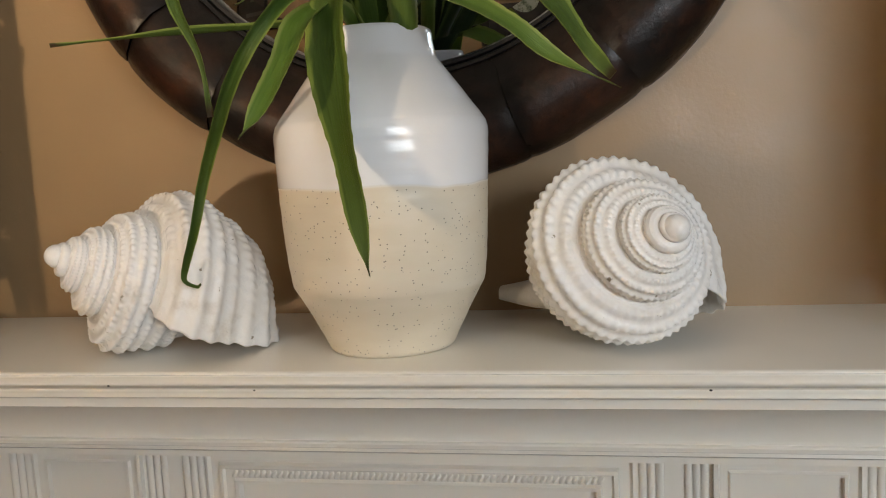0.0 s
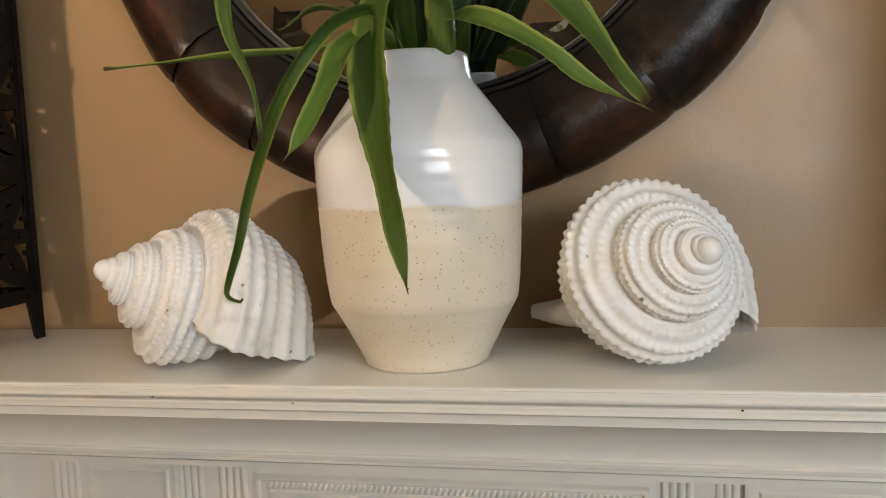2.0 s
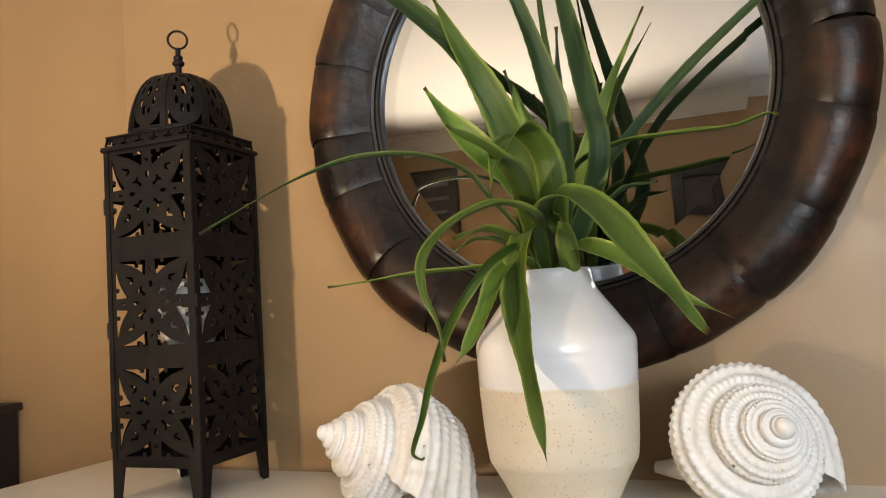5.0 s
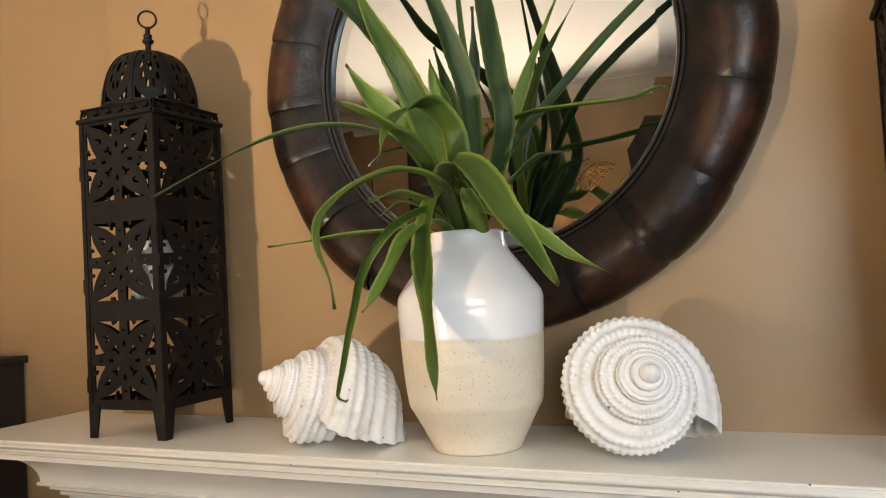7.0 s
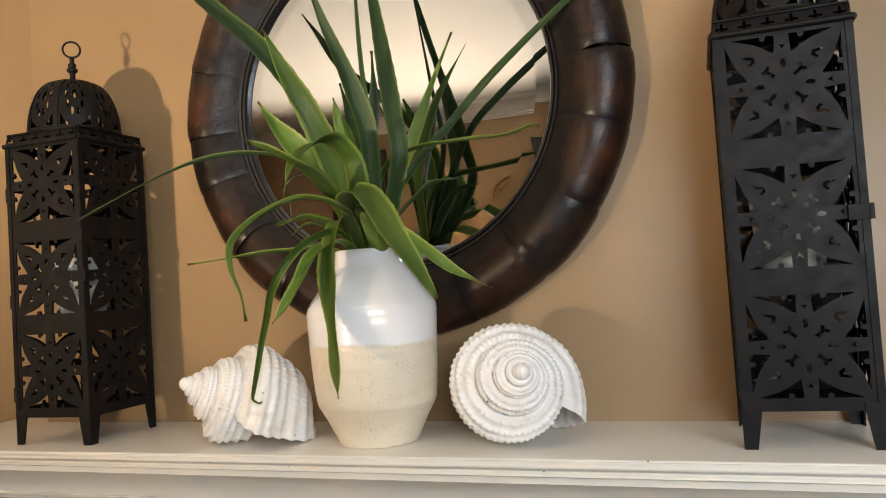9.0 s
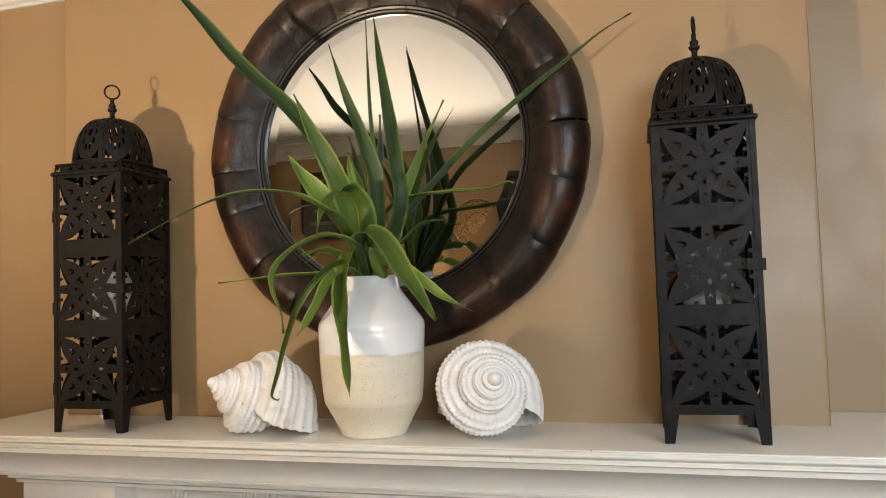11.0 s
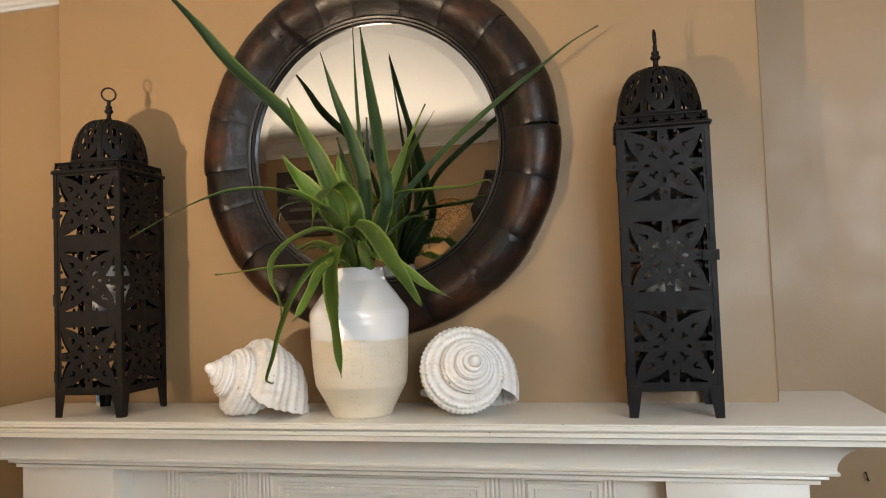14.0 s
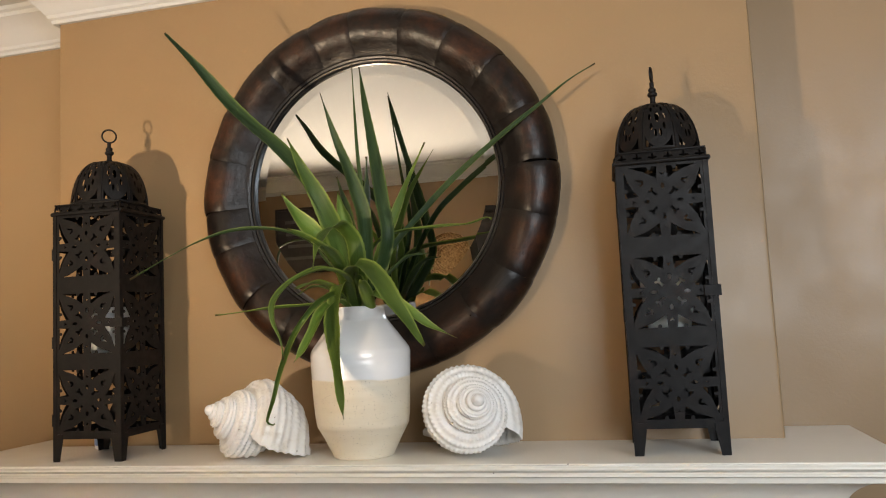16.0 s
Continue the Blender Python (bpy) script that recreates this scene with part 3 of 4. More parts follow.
    box(bm, (-h + .003, -h + .003, 0.196), (h - .003, h - .003, 0.199))
    part("candle_plate", bm, M_IRON, L)
    cup = lathe(bmesh.new(), [(0, .1995), (.030, .1995), (.036, .205), (.044, .25), (.049, .315), (.0475, .315), (.0425, .25), (.034, .209), (0, .207)], 28)
    part("candle_glass", cup, M_FROST, L, "frosted glass candle cup")
    wax = lathe(bmesh.new(), [(0, .2085), (.032, .2085), (.037, .245), (.0365, .248), (0, .246)], 24)
    part("candle", wax, M_CANDLE, L, "ivory wax candle")
    return L


LAN_W = pose(-0.612, -0.126, SHELF, 0, 0, 1.0)
LAN_E = pose(0.5575, -0.104, SHELF, 0, 0, 1.8)
lantern("lantern", LAN_W, 40, "tall black pierced iron lantern beside the white seashell")
lantern("lantern", LAN_E, 78, "tall black pierced iron lantern near the mantel end")


# ---- mirror ----
MC = Vector((-0.031, 0.0, 1.842))


def wall_mirror():
    T = thing("wall_mirror", Matrix.Translation(MC), "round mirror in a wide dark brown wooden frame above the mantel", "mirror")
    rng = random.Random(5)
    N = 20
    cuts = [2 * math.pi * s / N + 0.05 + rng.uniform(-0.03, 0.03) for s in range(N)]
    cuts.append(cuts[0] + 2 * math.pi)
    prof = [(0.378, 0.002), (0.392, 0.010), (0.3985, 0.026), (0.396, 0.044), (0.384, 0.062), (0.366, 0.074), (0.347, 0.077), (0.330, 0.073), (0.314, 0.062), (0.301, 0.052), (0.291, 0.047), (0.286, 0.044), (0.284, 0.030)]
    for s in range(N):
        a0, a1 = cuts[s], cuts[s + 1]
        grow, lift, ph = rng.uniform(-0.0022, 0.0026), rng.uniform(-0.001, 0.001), rng.uniform(0, 6)
        bm = bmesh.new()
        uvl = bm.loops.layers.uv.new("UVMap")
        K = 14
        rows = []
        for i in range(K + 1):
            u = i / K
            a = a0 + (a1 - a0) * u
            ends = 1 - 4 * u * (1 - u)
            dip = max(0.0, 1 - min(u, 1 - u) / 0.045) ** 2
            swell = 0.0012 * (u - 0.5) + 0.0012 * math.sin(5 * u + ph)
            row = []
            for j, (r, d) in enumerate(prof):
                w = j / (len(prof) - 1)
                rr = r + (grow + swell - 0.0018 * dip) * (1 - w)
                dd = d + (lift + swell - 0.0018 * dip) * math.sin(math.pi * w)
                rr += 0.0012 * noise.noise(Vector((a * 9, w * 6, s))) * (1 - w)
                dd += 0.0018 * noise.noise(Vector((a * 8, w * 5, s + 9.3)))
                rag = a + ends * (0.016 * noise.noise(Vector((w * 3.1, round(u) + s, 4.4))) + 0.006 * noise.noise(Vector((w * 14, round(u) + s, 8.1))))
                row.append(bm.verts.new((rr * math.cos(rag), -dd, rr * math.sin(rag))))
            rows.append(row)
        for i in range(K):
            for j in range(len(prof) - 1):
                f = bm.faces.new([rows[i][j], rows[i + 1][j], rows[i + 1][j + 1], rows[i][j + 1]])
                for lp, (ii, jj) in zip(f.loops, ((i, j), (i + 1, j), (i + 1, j + 1), (i, j + 1))):
                    lp[uvl].uv = (ii / K, jj / (len(prof) - 1))
        part("frame_segment", bm, M_FRAME, T, sharp=60)
    face = Matrix.Rotation(radians(90), 4, "X")
    bm = lathe(bmesh.new(), [(0.27, 0.002), (0.372, 0.002), (0.376, 0.04), (0.30, 0.042), (0.285, 0.028), (0.27, 0.026), (0.27, 0.002)], 96)
    bmesh.ops.transform(bm, matrix=face, verts=bm.verts)
    part("backing_ring", bm, M_LIP, T)
    bm = lathe(bmesh.new(), [(0.2745, 0.030), (0.2735, 0.038), (0.276, 0.044), (0.2795, 0.045), (0.281, 0.041), (0.2825, 0.045), (0.2865, 0.047), (0.2885, 0.044), (0.289, 0.034)], 128)
    bmesh.ops.transform(bm, matrix=face, verts=bm.verts)
    part("inner_lip", bm, M_LIP, T, "black lacquered inner lip")
    bm = lathe(bmesh.new(), [(0.0, 0.0345), (0.250, 0.0345), (0.2765, 0.0332), (0.2765, 0.0285), (0, 0.0285)], 128)
    bmesh.ops.transform(bm, matrix=face, verts=bm.verts)
    part("mirror_glass", bm, M_MIRROR, T, "bevelled silver mirror glass", sharp=1.2)


wall_mirror()


# ---- vase and plant ----
VX, VY = -0.029, -0.155


def vase():
    prof = [(0, 0), (0.0545, 0), (0.0575, 0.0025), (0.0595, 0.007), (0.068, 0.024), (0.0775, 0.042), (0.0855, 0.0555), (0.0880, 0.060), (0.0895, 0.066), (0.0920, 0.085), (0.0940, 0.110), (0.0955, 0.140),
            (0.0968, 0.170), (0.0974, 0.190), (0.0970, 0.199), (0.0955, 0.2045), (0.0915, 0.2105), (0.080, 0.226), (0.068, 0.2425), (0.0580, 0.2555), (0.0540, 0.2615), (0.0518, 0.268), (0.0505, 0.276),
            (0.0502, 0.2825), (0.0492, 0.2858), (0.0472, 0.2868), (0.0455, 0.2855), (0.0450, 0.279), (0.0465, 0.268), (0.053, 0.256), (0.090, 0.205), (0.091, 0.19), (0.083, 0.062), (0.052, 0.008), (0, 0.008)]

    def wob(a, z):
        return 0.00012 * math.sin(z * 330) + (0.00009 * math.sin(z * 460 + 0.6) if 0.13 < z < 0.21 else 0.0) + 0.0007 * math.sin(2 * a + z * 20) + 0.0004 * math.sin(3 * a - z * 33)
    fine = []
    for a, b in zip(prof, prof[1:]):
        k = max(1, int(math.dist(a, b) / 0.0022)) if a[0] > 0.04 and b[0] > 0.04 else 1
        fine += [(a[0] + (b[0] - a[0]) * q / k, a[1] + (b[1] - a[1]) * q / k) for q in range(k)]
    v = part("vase", lathe(bmesh.new(), fine + [prof[-1]], 96, wob), M_VASE, sharp=60)
    v.matrix_world = Matrix.Translation((VX, VY, SHELF)) @ Matrix.Rotation(radians(-35), 4, "Z")
    tagged(v, "white glazed and cream speckled stoneware vase holding a plant", "vase")


vase()

ROOT = (-0.03, -0.16, 1.560)


def leaf(plant, pts, width, mat, fold=0.35, twist=0.0, base=0.55, peak=0.30, teeth=0.05, n=64, face=None):
    """A long fleshy leaf along pts, channelled, with small teeth on its edges."""
    S = smooth_line(pts, n)
    T = [(S[min(i + 1, n)] - S[max(i - 1, 0)]).normalized() for i in range(n + 1)]
    out = Vector((S[-1].x - ROOT[0], S[-1].y - ROOT[1], 0))
    out = out.normalized() if out.length > 0.01 else Vector((0, -1, 0))
    N = -out - T[0] * T[0].dot(-out)
    if N.length < 0.2:
        N = Vector((0, 0, 1)) - T[0] * T[0].z
    N.normalize()
    bm = bmesh.new()
    uvl = bm.loops.layers.uv.new("UVMap")
    top, low = [], []
    cross = (-1.0, -0.86, -0.45, 0.0, 0.45, 0.86, 1.0)
    for i in range(n + 1):
        N = Vector(face) if face else N
        N = (N - T[i] * N.dot(T[i])).normalized()
        u = i / n
        w = width / 2 * (base + (1 - base) * (u / peak) ** 0.7 if u < peak else max(1 - ((u - peak) / (1 - peak)) ** 1.7, 0.0))
        w = max(w, 0.0014)
        tw = radians(twist) * u
        side = T[i].cross(N)
        s2, n2 = side * math.cos(tw) + N * math.sin(tw), N * math.cos(tw) - side * math.sin(tw)
        wave = 0.09 * width * math.sin(u * 17 + width * 900) * u
        a, b = [], []
        for c in cross:
            k = c
            if abs(c) == 1 and i % 3 == 0:
                k = c * (1 + teeth)
            q = S[i] + s2 * (w * k) + n2 * (fold * w * (c * c) + wave * c)
            a.append(bm.verts.new(q))
            b.append(bm.verts.new(q - n2 * (0.0006 + 0.0012 * (1 - c * c) * w / 0.02)))
        top.append(a)
        low.append(b)
    C = len(cross)
    for rows, flip in ((top, False), (low, True)):
        for i in range(n):
            for j in range(C - 1):
                f = bm.faces.new([rows[i][j], rows[i + 1][j], rows[i + 1][j + 1], rows[i][j + 1]])
                for lp, (ii, jj) in zip(f.loops, ((i, j), (i + 1, j), (i + 1, j + 1), (i, j + 1))):
                    lp[uvl].uv = ((cross[jj] + 1) / 2, ii / n)
    for i in range(n):
        for j in (0, C - 1):
            f = bm.faces.new([top[i][j], top[i + 1][j], low[i + 1][j], low[i][j]])
            for lp in f.loops:
                lp[uvl].uv = (0.0 if j == 0 else 1.0, i / n)
    for i in (0, n):
        bm.faces.new(top[i] + list(reversed(low[i])))
    return part("leaf", bm, mat, plant, sharp=70)


def plant():
    P = thing("artificial_plant", Matrix(), "green spiky agave-like plant with drooping leaves in the vase", "plant")
    # dark foam plug, added to hide the inside of the vase
    bm = lathe(bmesh.new(), [(0, 0.274), (0.03, 0.273), (0.0452, 0.270), (0.046, 0.262), (0, 0.255)], 32)
    bmesh.ops.translate(bm, vec=(VX, VY, SHELF), verts=bm.verts)
    part("foam_plug", bm, M_FOAM, P, "dark foam plug filling the vase mouth")
    R = ROOT
    G, Y, D = M_LEAF, M_LEAF_PALE, M_LEAF_DEEP
    # drooping outer leaves
    leaf(P, [R, (-0.030, -0.195, 1.618), (-0.034, -0.240, 1.626), (-0.042, -0.258, 1.575), (-0.036, -0.270, 1.526), (-0.025, -0.288, 1.479), (-0.012, -0.312, 1.434), (-0.001, -0.330, 1.391)], 0.041, G, 0.22, 0, 0.75, 0.42)
    leaf(P, [R, (-0.012, -0.225, 1.630), (0.015, -0.300, 1.655), (0.047, -0.320, 1.652), (0.081, -0.350, 1.624), (0.106, -0.370, 1.593), (0.135, -0.380, 1.555), (0.152, -0.385, 1.530), (0.166, -0.392, 1.513)], 0.036, G, 0.3, 0, 0.75, 0.42)
    leaf(P, [R, (0.010, -0.195, 1.606), (0.045, -0.215, 1.603), (0.093, -0.230, 1.575), (0.130, -0.225, 1.546), (0.181, -0.223, 1.519)], 0.026, Y, 0.3, 0, 0.8, 0.4)
    leaf(P, [R, (-0.045, -0.215, 1.597), (-0.057, -0.270, 1.580), (-0.063, -0.302, 1.545), (-0.075, -0.328, 1.509), (-0.087, -0.338, 1.491)], 0.022, Y, 0.55, 0, 0.7, 0.5)
    leaf(P, [R, (-0.022, -0.215, 1.622), (-0.010, -0.288, 1.642), (-0.030, -0.326, 1.651), (-0.050, -0.362, 1.641), (-0.068, -0.395, 1.622), (-0.077, -0.428, 1.594), (-0.073, -0.440, 1.564), (-0.059, -0.444, 1.532), (-0.058, -0.438, 1.500)], 0.017, G, 0.7, 0, 0.8, 0.3)
    leaf(P, [R, (-0.040, -0.225, 1.610), (-0.055, -0.290, 1.597), (-0.070, -0.325, 1.568), (-0.097, -0.318, 1.535), (-0.128, -0.285, 1.500), (-0.150, -0.268, 1.463), (-0.164, -0.262, 1.424), (-0.184, -0.244, 1.392), (-0.187, -0.243, 1.378), (-0.178, -0.240, 1.372), (-0.174, -0.240, 1.374)], 0.0105, G, 0.7, 0, 0.9, 0.3)
    leaf(P, [R, (-0.085, -0.170, 1.592), (-0.150, -0.180, 1.594), (-0.220, -0.205, 1.590), (-0.297, -0.234, 1.583)], 0.014, G, 0.5, 0, 0.5, 0.5)
    leaf(P, [R, (-0.065, -0.130, 1.630), (-0.115, -0.115, 1.690), (-0.142, -0.122, 1.726), (-0.184, -0.142, 1.748), (-0.237, -0.158, 1.757), (-0.299, -0.172, 1.754), (-0.350, -0.205, 1.733), (-0.388, -0.255, 1.700), (-0.425, -0.318, 1.657)], 0.014, D, 0.5, 0, 0.7, 0.4)
    leaf(P, [R, (-0.020, -0.150, 1.635), (-0.002, -0.150, 1.690), (0.028, -0.165, 1.716), (0.075, -0.180, 1.726), (0.120, -0.175, 1.729), (0.160, -0.160, 1.732), (0.200, -0.145, 1.735), (0.232, -0.140, 1.745), (0.243, -0.145, 1.741)], 0.021, G, 0.45, 15, 0.85, 0.35)
    leaf(P, [R, (-0.010, -0.205, 1.620), (0.002, -0.245, 1.672), (0.000, -0.258, 1.709), (-0.011, -0.292, 1.730), (-0.014, -0.350, 1.712), (-0.012, -0.395, 1.682), (-0.014, -0.412, 1.645)], 0.036, G, 0.35, 0, 0.8, 0.35)
    # upright inner leaves
    leaf(P, [R, (-0.032, -0.190, 1.640), (-0.046, -0.232, 1.686), (-0.068, -0.252, 1.715), (-0.091, -0.258, 1.743), (-0.113, -0.264, 1.772), (-0.132, -0.272, 1.804)], 0.038, Y, 0.45, 0, 0.8, 0.45, face=(0.1, -1, 0.8))
    leaf(P, [R, (-0.025, -0.235, 1.628), (-0.010, -0.330, 1.668), (-0.012, -0.400, 1.690), (-0.040, -0.446, 1.712)], 0.030, G, 0.5, 0, 0.8, 0.5)
    leaf(P, [R, (-0.030, -0.205, 1.640), (-0.033, -0.238, 1.706), (-0.053, -0.272, 1.782), (-0.082, -0.282, 1.842), (-0.109, -0.288, 1.903)], 0.040, G, 0.35, 0, 0.75, 0.4, face=(0.1, -1, 0.4))
    leaf(P, [R, (0.000, -0.190, 1.660), (0.010, -0.216, 1.748), (0.002, -0.232, 1.800), (-0.008, -0.252, 1.848), (-0.020, -0.275, 1.900), (-0.034, -0.305, 1.976)], 0.028, D, 0.5, 0, 0.8, 0.4, face=(0.5, -1, 0.4))
    leaf(P, [R, (0.020, -0.175, 1.640), (0.050, -0.200, 1.715), (0.040, -0.192, 1.782), (0.026, -0.176, 1.853), (0.010, -0.158, 1.928), (-0.006, -0.142, 2.006), (-0.018, -0.130, 2.078)], 0.027, D, 0.35, 0, 0.8, 0.45, face=(0.5, -1, 0.2))
    leaf(P, [R, (-0.004, -0.175, 1.700), (0.002, -0.200, 1.790), (-0.010, -0.185, 1.900), (-0.025, -0.155, 2.078)], 0.011, D, 0.5, 0, 0.8, 0.4)
    leaf(P, [R, (-0.016, -0.110, 1.640), (-0.005, -0.070, 1.709), (0.012, -0.056, 1.756), (0.030, -0.052, 1.799), (0.050, -0.054, 1.842), (0.098, -0.070, 1.922)], 0.021, Y, 0.4, 0, 0.75, 0.5, face=(0.4, -1, 0.3))
    leaf(P, [R, (-0.035, -0.215, 1.690), (-0.070, -0.275, 1.810), (-0.134, -0.270, 1.888), (-0.192, -0.262, 1.940), (-0.245, -0.262, 1.995), (-0.292, -0.285, 2.060), (-0.336, -0.314, 2.117), (-0.343, -0.318, 2.128)], 0.031, D, 0.4, 0, 0.8, 0.45, face=(0.5, -1, 0.9))
    leaf(P, [R, (0.020, -0.130, 1.680), (0.090, -0.078, 1.777), (0.148, -0.076, 1.832), (0.210, -0.080, 1.880), (0.273, -0.084, 1.925), (0.335, -0.082, 1.968), (0.400, -0.085, 2.012), (0.455, -0.089, 2.038)], 0.013, D, 0.5, 0, 0.8, 0.3, face=(0.3, -1, 0.2))
    leaf(P, [R, (-0.020, -0.185, 1.660), (-0.030, -0.200, 1.742), (-0.039, -0.205, 1.775), (-0.041, -0.216, 1.808)], 0.024, Y, 0.55, 0, 0.8, 0.5, face=(0.2, -1, 0.3))
    # short leaves round the middle
    leaf(P, [(0.004, -0.180, 1.570), (0.007, -0.194, 1.588), (0.010, -0.216, 1.608), (0.013, -0.245, 1.626), (0.013, -0.256, 1.634)], 0.026, Y, 0.5, 0, 0.8, 0.4)
    leaf(P, [R, (-0.010, -0.195, 1.600), (-0.004, -0.225, 1.630), (0.006, -0.262, 1.648)], 0.032, G, 0.45, 0, 0.8, 0.5)
    leaf(P, [R, (-0.050, -0.200, 1.610), (-0.070, -0.255, 1.632), (-0.095, -0.305, 1.622)], 0.026, G, 0.5, 0, 0.8, 0.5)
    leaf(P, [R, (-0.060, -0.175, 1.610), (-0.105, -0.185, 1.630), (-0.150, -0.180, 1.615)], 0.020, D, 0.4, 0, 0.8, 0.5)
    leaf(P, [R, (-0.040, -0.140, 1.680), (-0.060, -0.120, 1.780), (-0.085, -0.105, 1.860)], 0.024, D, 0.4, 0, 0.8, 0.5)
    leaf(P, [R, (-0.020, -0.150, 1.700), (0.000, -0.160, 1.800), (0.006, -0.175, 1.880)], 0.024, D, 0.4, 0, 0.8, 0.5)
    leaf(P, [R, (0.010, -0.130, 1.630), (0.055, -0.100, 1.680), (0.100, -0.085, 1.690)], 0.024, D, 0.4, 0, 0.8, 0.5)


plant()


# ---- shells ----
def shell_mesh():
    """A dextral spiral shell, its apex at the origin and its axis along -z; the lip ends on +x."""
    S, W = 0.090, 1.60
    k = math.log(W) / (2 * math.pi)
    curve = smooth_line([(0.46, -0.89, 0), (0.56, -0.868, 0), (0.68, -0.872, 0), (0.82, -0.912, 0), (0.93, -0.990, 0), (0.99, -1.100, 0), (1.0, -1.215, 0), (0.970, -1.34, 0),
                         (0.915, -1.47, 0), (0.870, -1.63, 0), (0.81, -1.80, 0), (0.69, -1.95, 0), (0.52, -2.08, 0), (0.30, -2.15, 0)], 124)
    ns, cords = len(curve), 10
    nor = []
    for i in range(ns):
        d = curve[min(i + 1, ns - 1)] - curve[max(i - 1, 0)]
        nor.append(Vector((-d.y, d.x, 0)).normalized())
    turns, seen, per = 5.2, 3.75, 290
    n = int(turns * per)
    verts, faces = [], []

    def ring(th, inset=0.0, flare=0.0):
        g = math.exp(k * th)
        out = []
        for j in range(ns):
            q = j / (ns - 1)
            cord = (0.5 + 0.5 * math.cos(2 * math.pi * cords * q)) ** 1.3
            strong = min(max((q - 0.10) / 0.16, 0.10), 1.0)
            bead = (0.5 + 0.5 * math.cos(54 * th + 2.1 * math.floor(cords * q + 0.5) + 0.6 * math.sin(th * 3 + q * 9))) ** 0.8
            thread = 0.006 * math.cos(2 * math.pi * 44 * q) * (1 - strong)
            rel = 0.052 * cord * strong * (0.42 + 0.58 * bead * min(1.0, max(0.25, -th / 1.6))) + thread + 0.014 * noise.noise(Vector((th * 5, q * 16, 1.7)))
            fade = min(1.0, max(0.0, (th + 2 * math.pi * seen) / 5.0))
            h = rel * fade * (1 - 0.45 * max(0.0, 1 + th / 0.5)) - inset + flare * (0.35 + 0.65 * q) * (1 + 0.08 * math.cos(2 * math.pi * cords * q))
            r, z = max(curve[j].x + nor[j].x * h, 0.02), curve[j].y + nor[j].y * h
            sway = 0.006 * math.cos(2 * math.pi * cords * q) * max(0.0, 1 + th / 0.35)
            out.append((S * r * g * math.cos(-th - sway), S * r * g * math.sin(-th - sway), S * z * g))
        return out
    rows = []
    for i in range(n + 1):
        th = -turns * 2 * math.pi * (1 - i / n)
        f = max(0.0, 1 + th / 0.5)
        rows.append(ring(th, 0.0, 0.075 * f * f))
    for i in range(30):
        f = max(0.0, 1 - i * 0.05 / 0.5)
        rows.append(ring(-i * 0.05, 0.025 if i == 0 else 0.060, 0.075 * f * f))
    for r in rows:
        verts.extend(r)
    for i in range(len(rows) - 1):
        for j in range(ns - 1):
            a = i * ns + j
            faces.append((a, a + 1, a + 1 + ns, a + ns))
    me = bpy.data.meshes.new("seashell")
    me.from_pydata(verts, [], faces)
    # rounded knob at the tip
    bm = bmesh.new()
    bm.from_mesh(me)
    tip = math.exp(-k * seen * 2 * math.pi) * S
    r = bmesh.ops.create_uvsphere(bm, u_segments=24, v_segments=16, radius=tip * 0.60)
    bmesh.ops.translate(bm, vec=(0, 0, -tip * 0.76), verts=r["verts"])
    bm.to_mesh(me)
    bm.free()
    me.materials.append(M_SHELL)
    for p in me.polygons:
        p.use_smooth = True
    return me


def set_shell(me, apex, apex_dir, lip_dir, size, label):
    ob = new("seashell", me)
    z = Vector(apex_dir).normalized()
    x = Vector(lip_dir)
    x = (x - z * x.dot(z)).normalized()
    y = z.cross(x)
    rot = Matrix((x, y, z)).transposed().to_4x4() @ Matrix.Scale(size, 4)
    low = min((rot @ v.co).z for v in me.vertices)
    ob.matrix_world = Matrix.Translation((apex[0], apex[1], SHELF - low)) @ rot
    return tagged(ob, label, "seashell", "pair of white seashells on the mantel")


def canal(shell, pts, r0, r1):
    """The drawn-out end of the shell's mouth, a tapering fluted spout."""
    line, n, m = smooth_line(pts, 20), 21, 18
    bm = bmesh.new()
    rows = []
    for i, c in enumerate(line):
        u = i / (n - 1)
        r = r0 + (r1 - r0) * u ** 0.8
        d = (line[min(i + 1, n - 1)] - line[max(i - 1, 0)]).normalized()
        side = d.cross(Vector((0, 0, 1))).normalized()
        up = side.cross(d)
        rows.append([bm.verts.new(c + (side * math.cos(a) * 1.0 + up * math.sin(a) * 0.8) * r * (1 + 0.05 * math.cos(5 * a))) for a in [2 * math.pi * q / m for q in range(m)]])
    for a, b in zip(rows, rows[1:]):
        for q in range(m):
            bm.faces.new([a[q], a[(q + 1) % m], b[(q + 1) % m], b[q]])
    bm.faces.new(rows[-1])
    bmesh.ops.transform(bm, matrix=shell.matrix_world.inverted(), verts=bm.verts)
    part("canal", bm, M_SHELL, shell, "smooth white spout of the shell mouth")


SHELL = shell_mesh()
set_shell(SHELL, (-0.322, -0.240, 0), (-0.63, -0.69, 0.40), (0.08, -0.98, 0.0), 1.14, "large white ribbed spiral seashell lying on its side by the vase")
EAST_SHELL = set_shell(SHELL, (0.224, -0.253, 0), (0.40, -0.82, 0.36), (0.87, 0.25, -0.42), 1.20, "large white ribbed spiral seashell with its tip facing the room")
canal(EAST_SHELL, [(0.170, -0.085, 1.350), (0.135, -0.068, 1.336), (0.100, -0.056, 1.328), (0.064, -0.050, 1.328)], 0.046, 0.009)


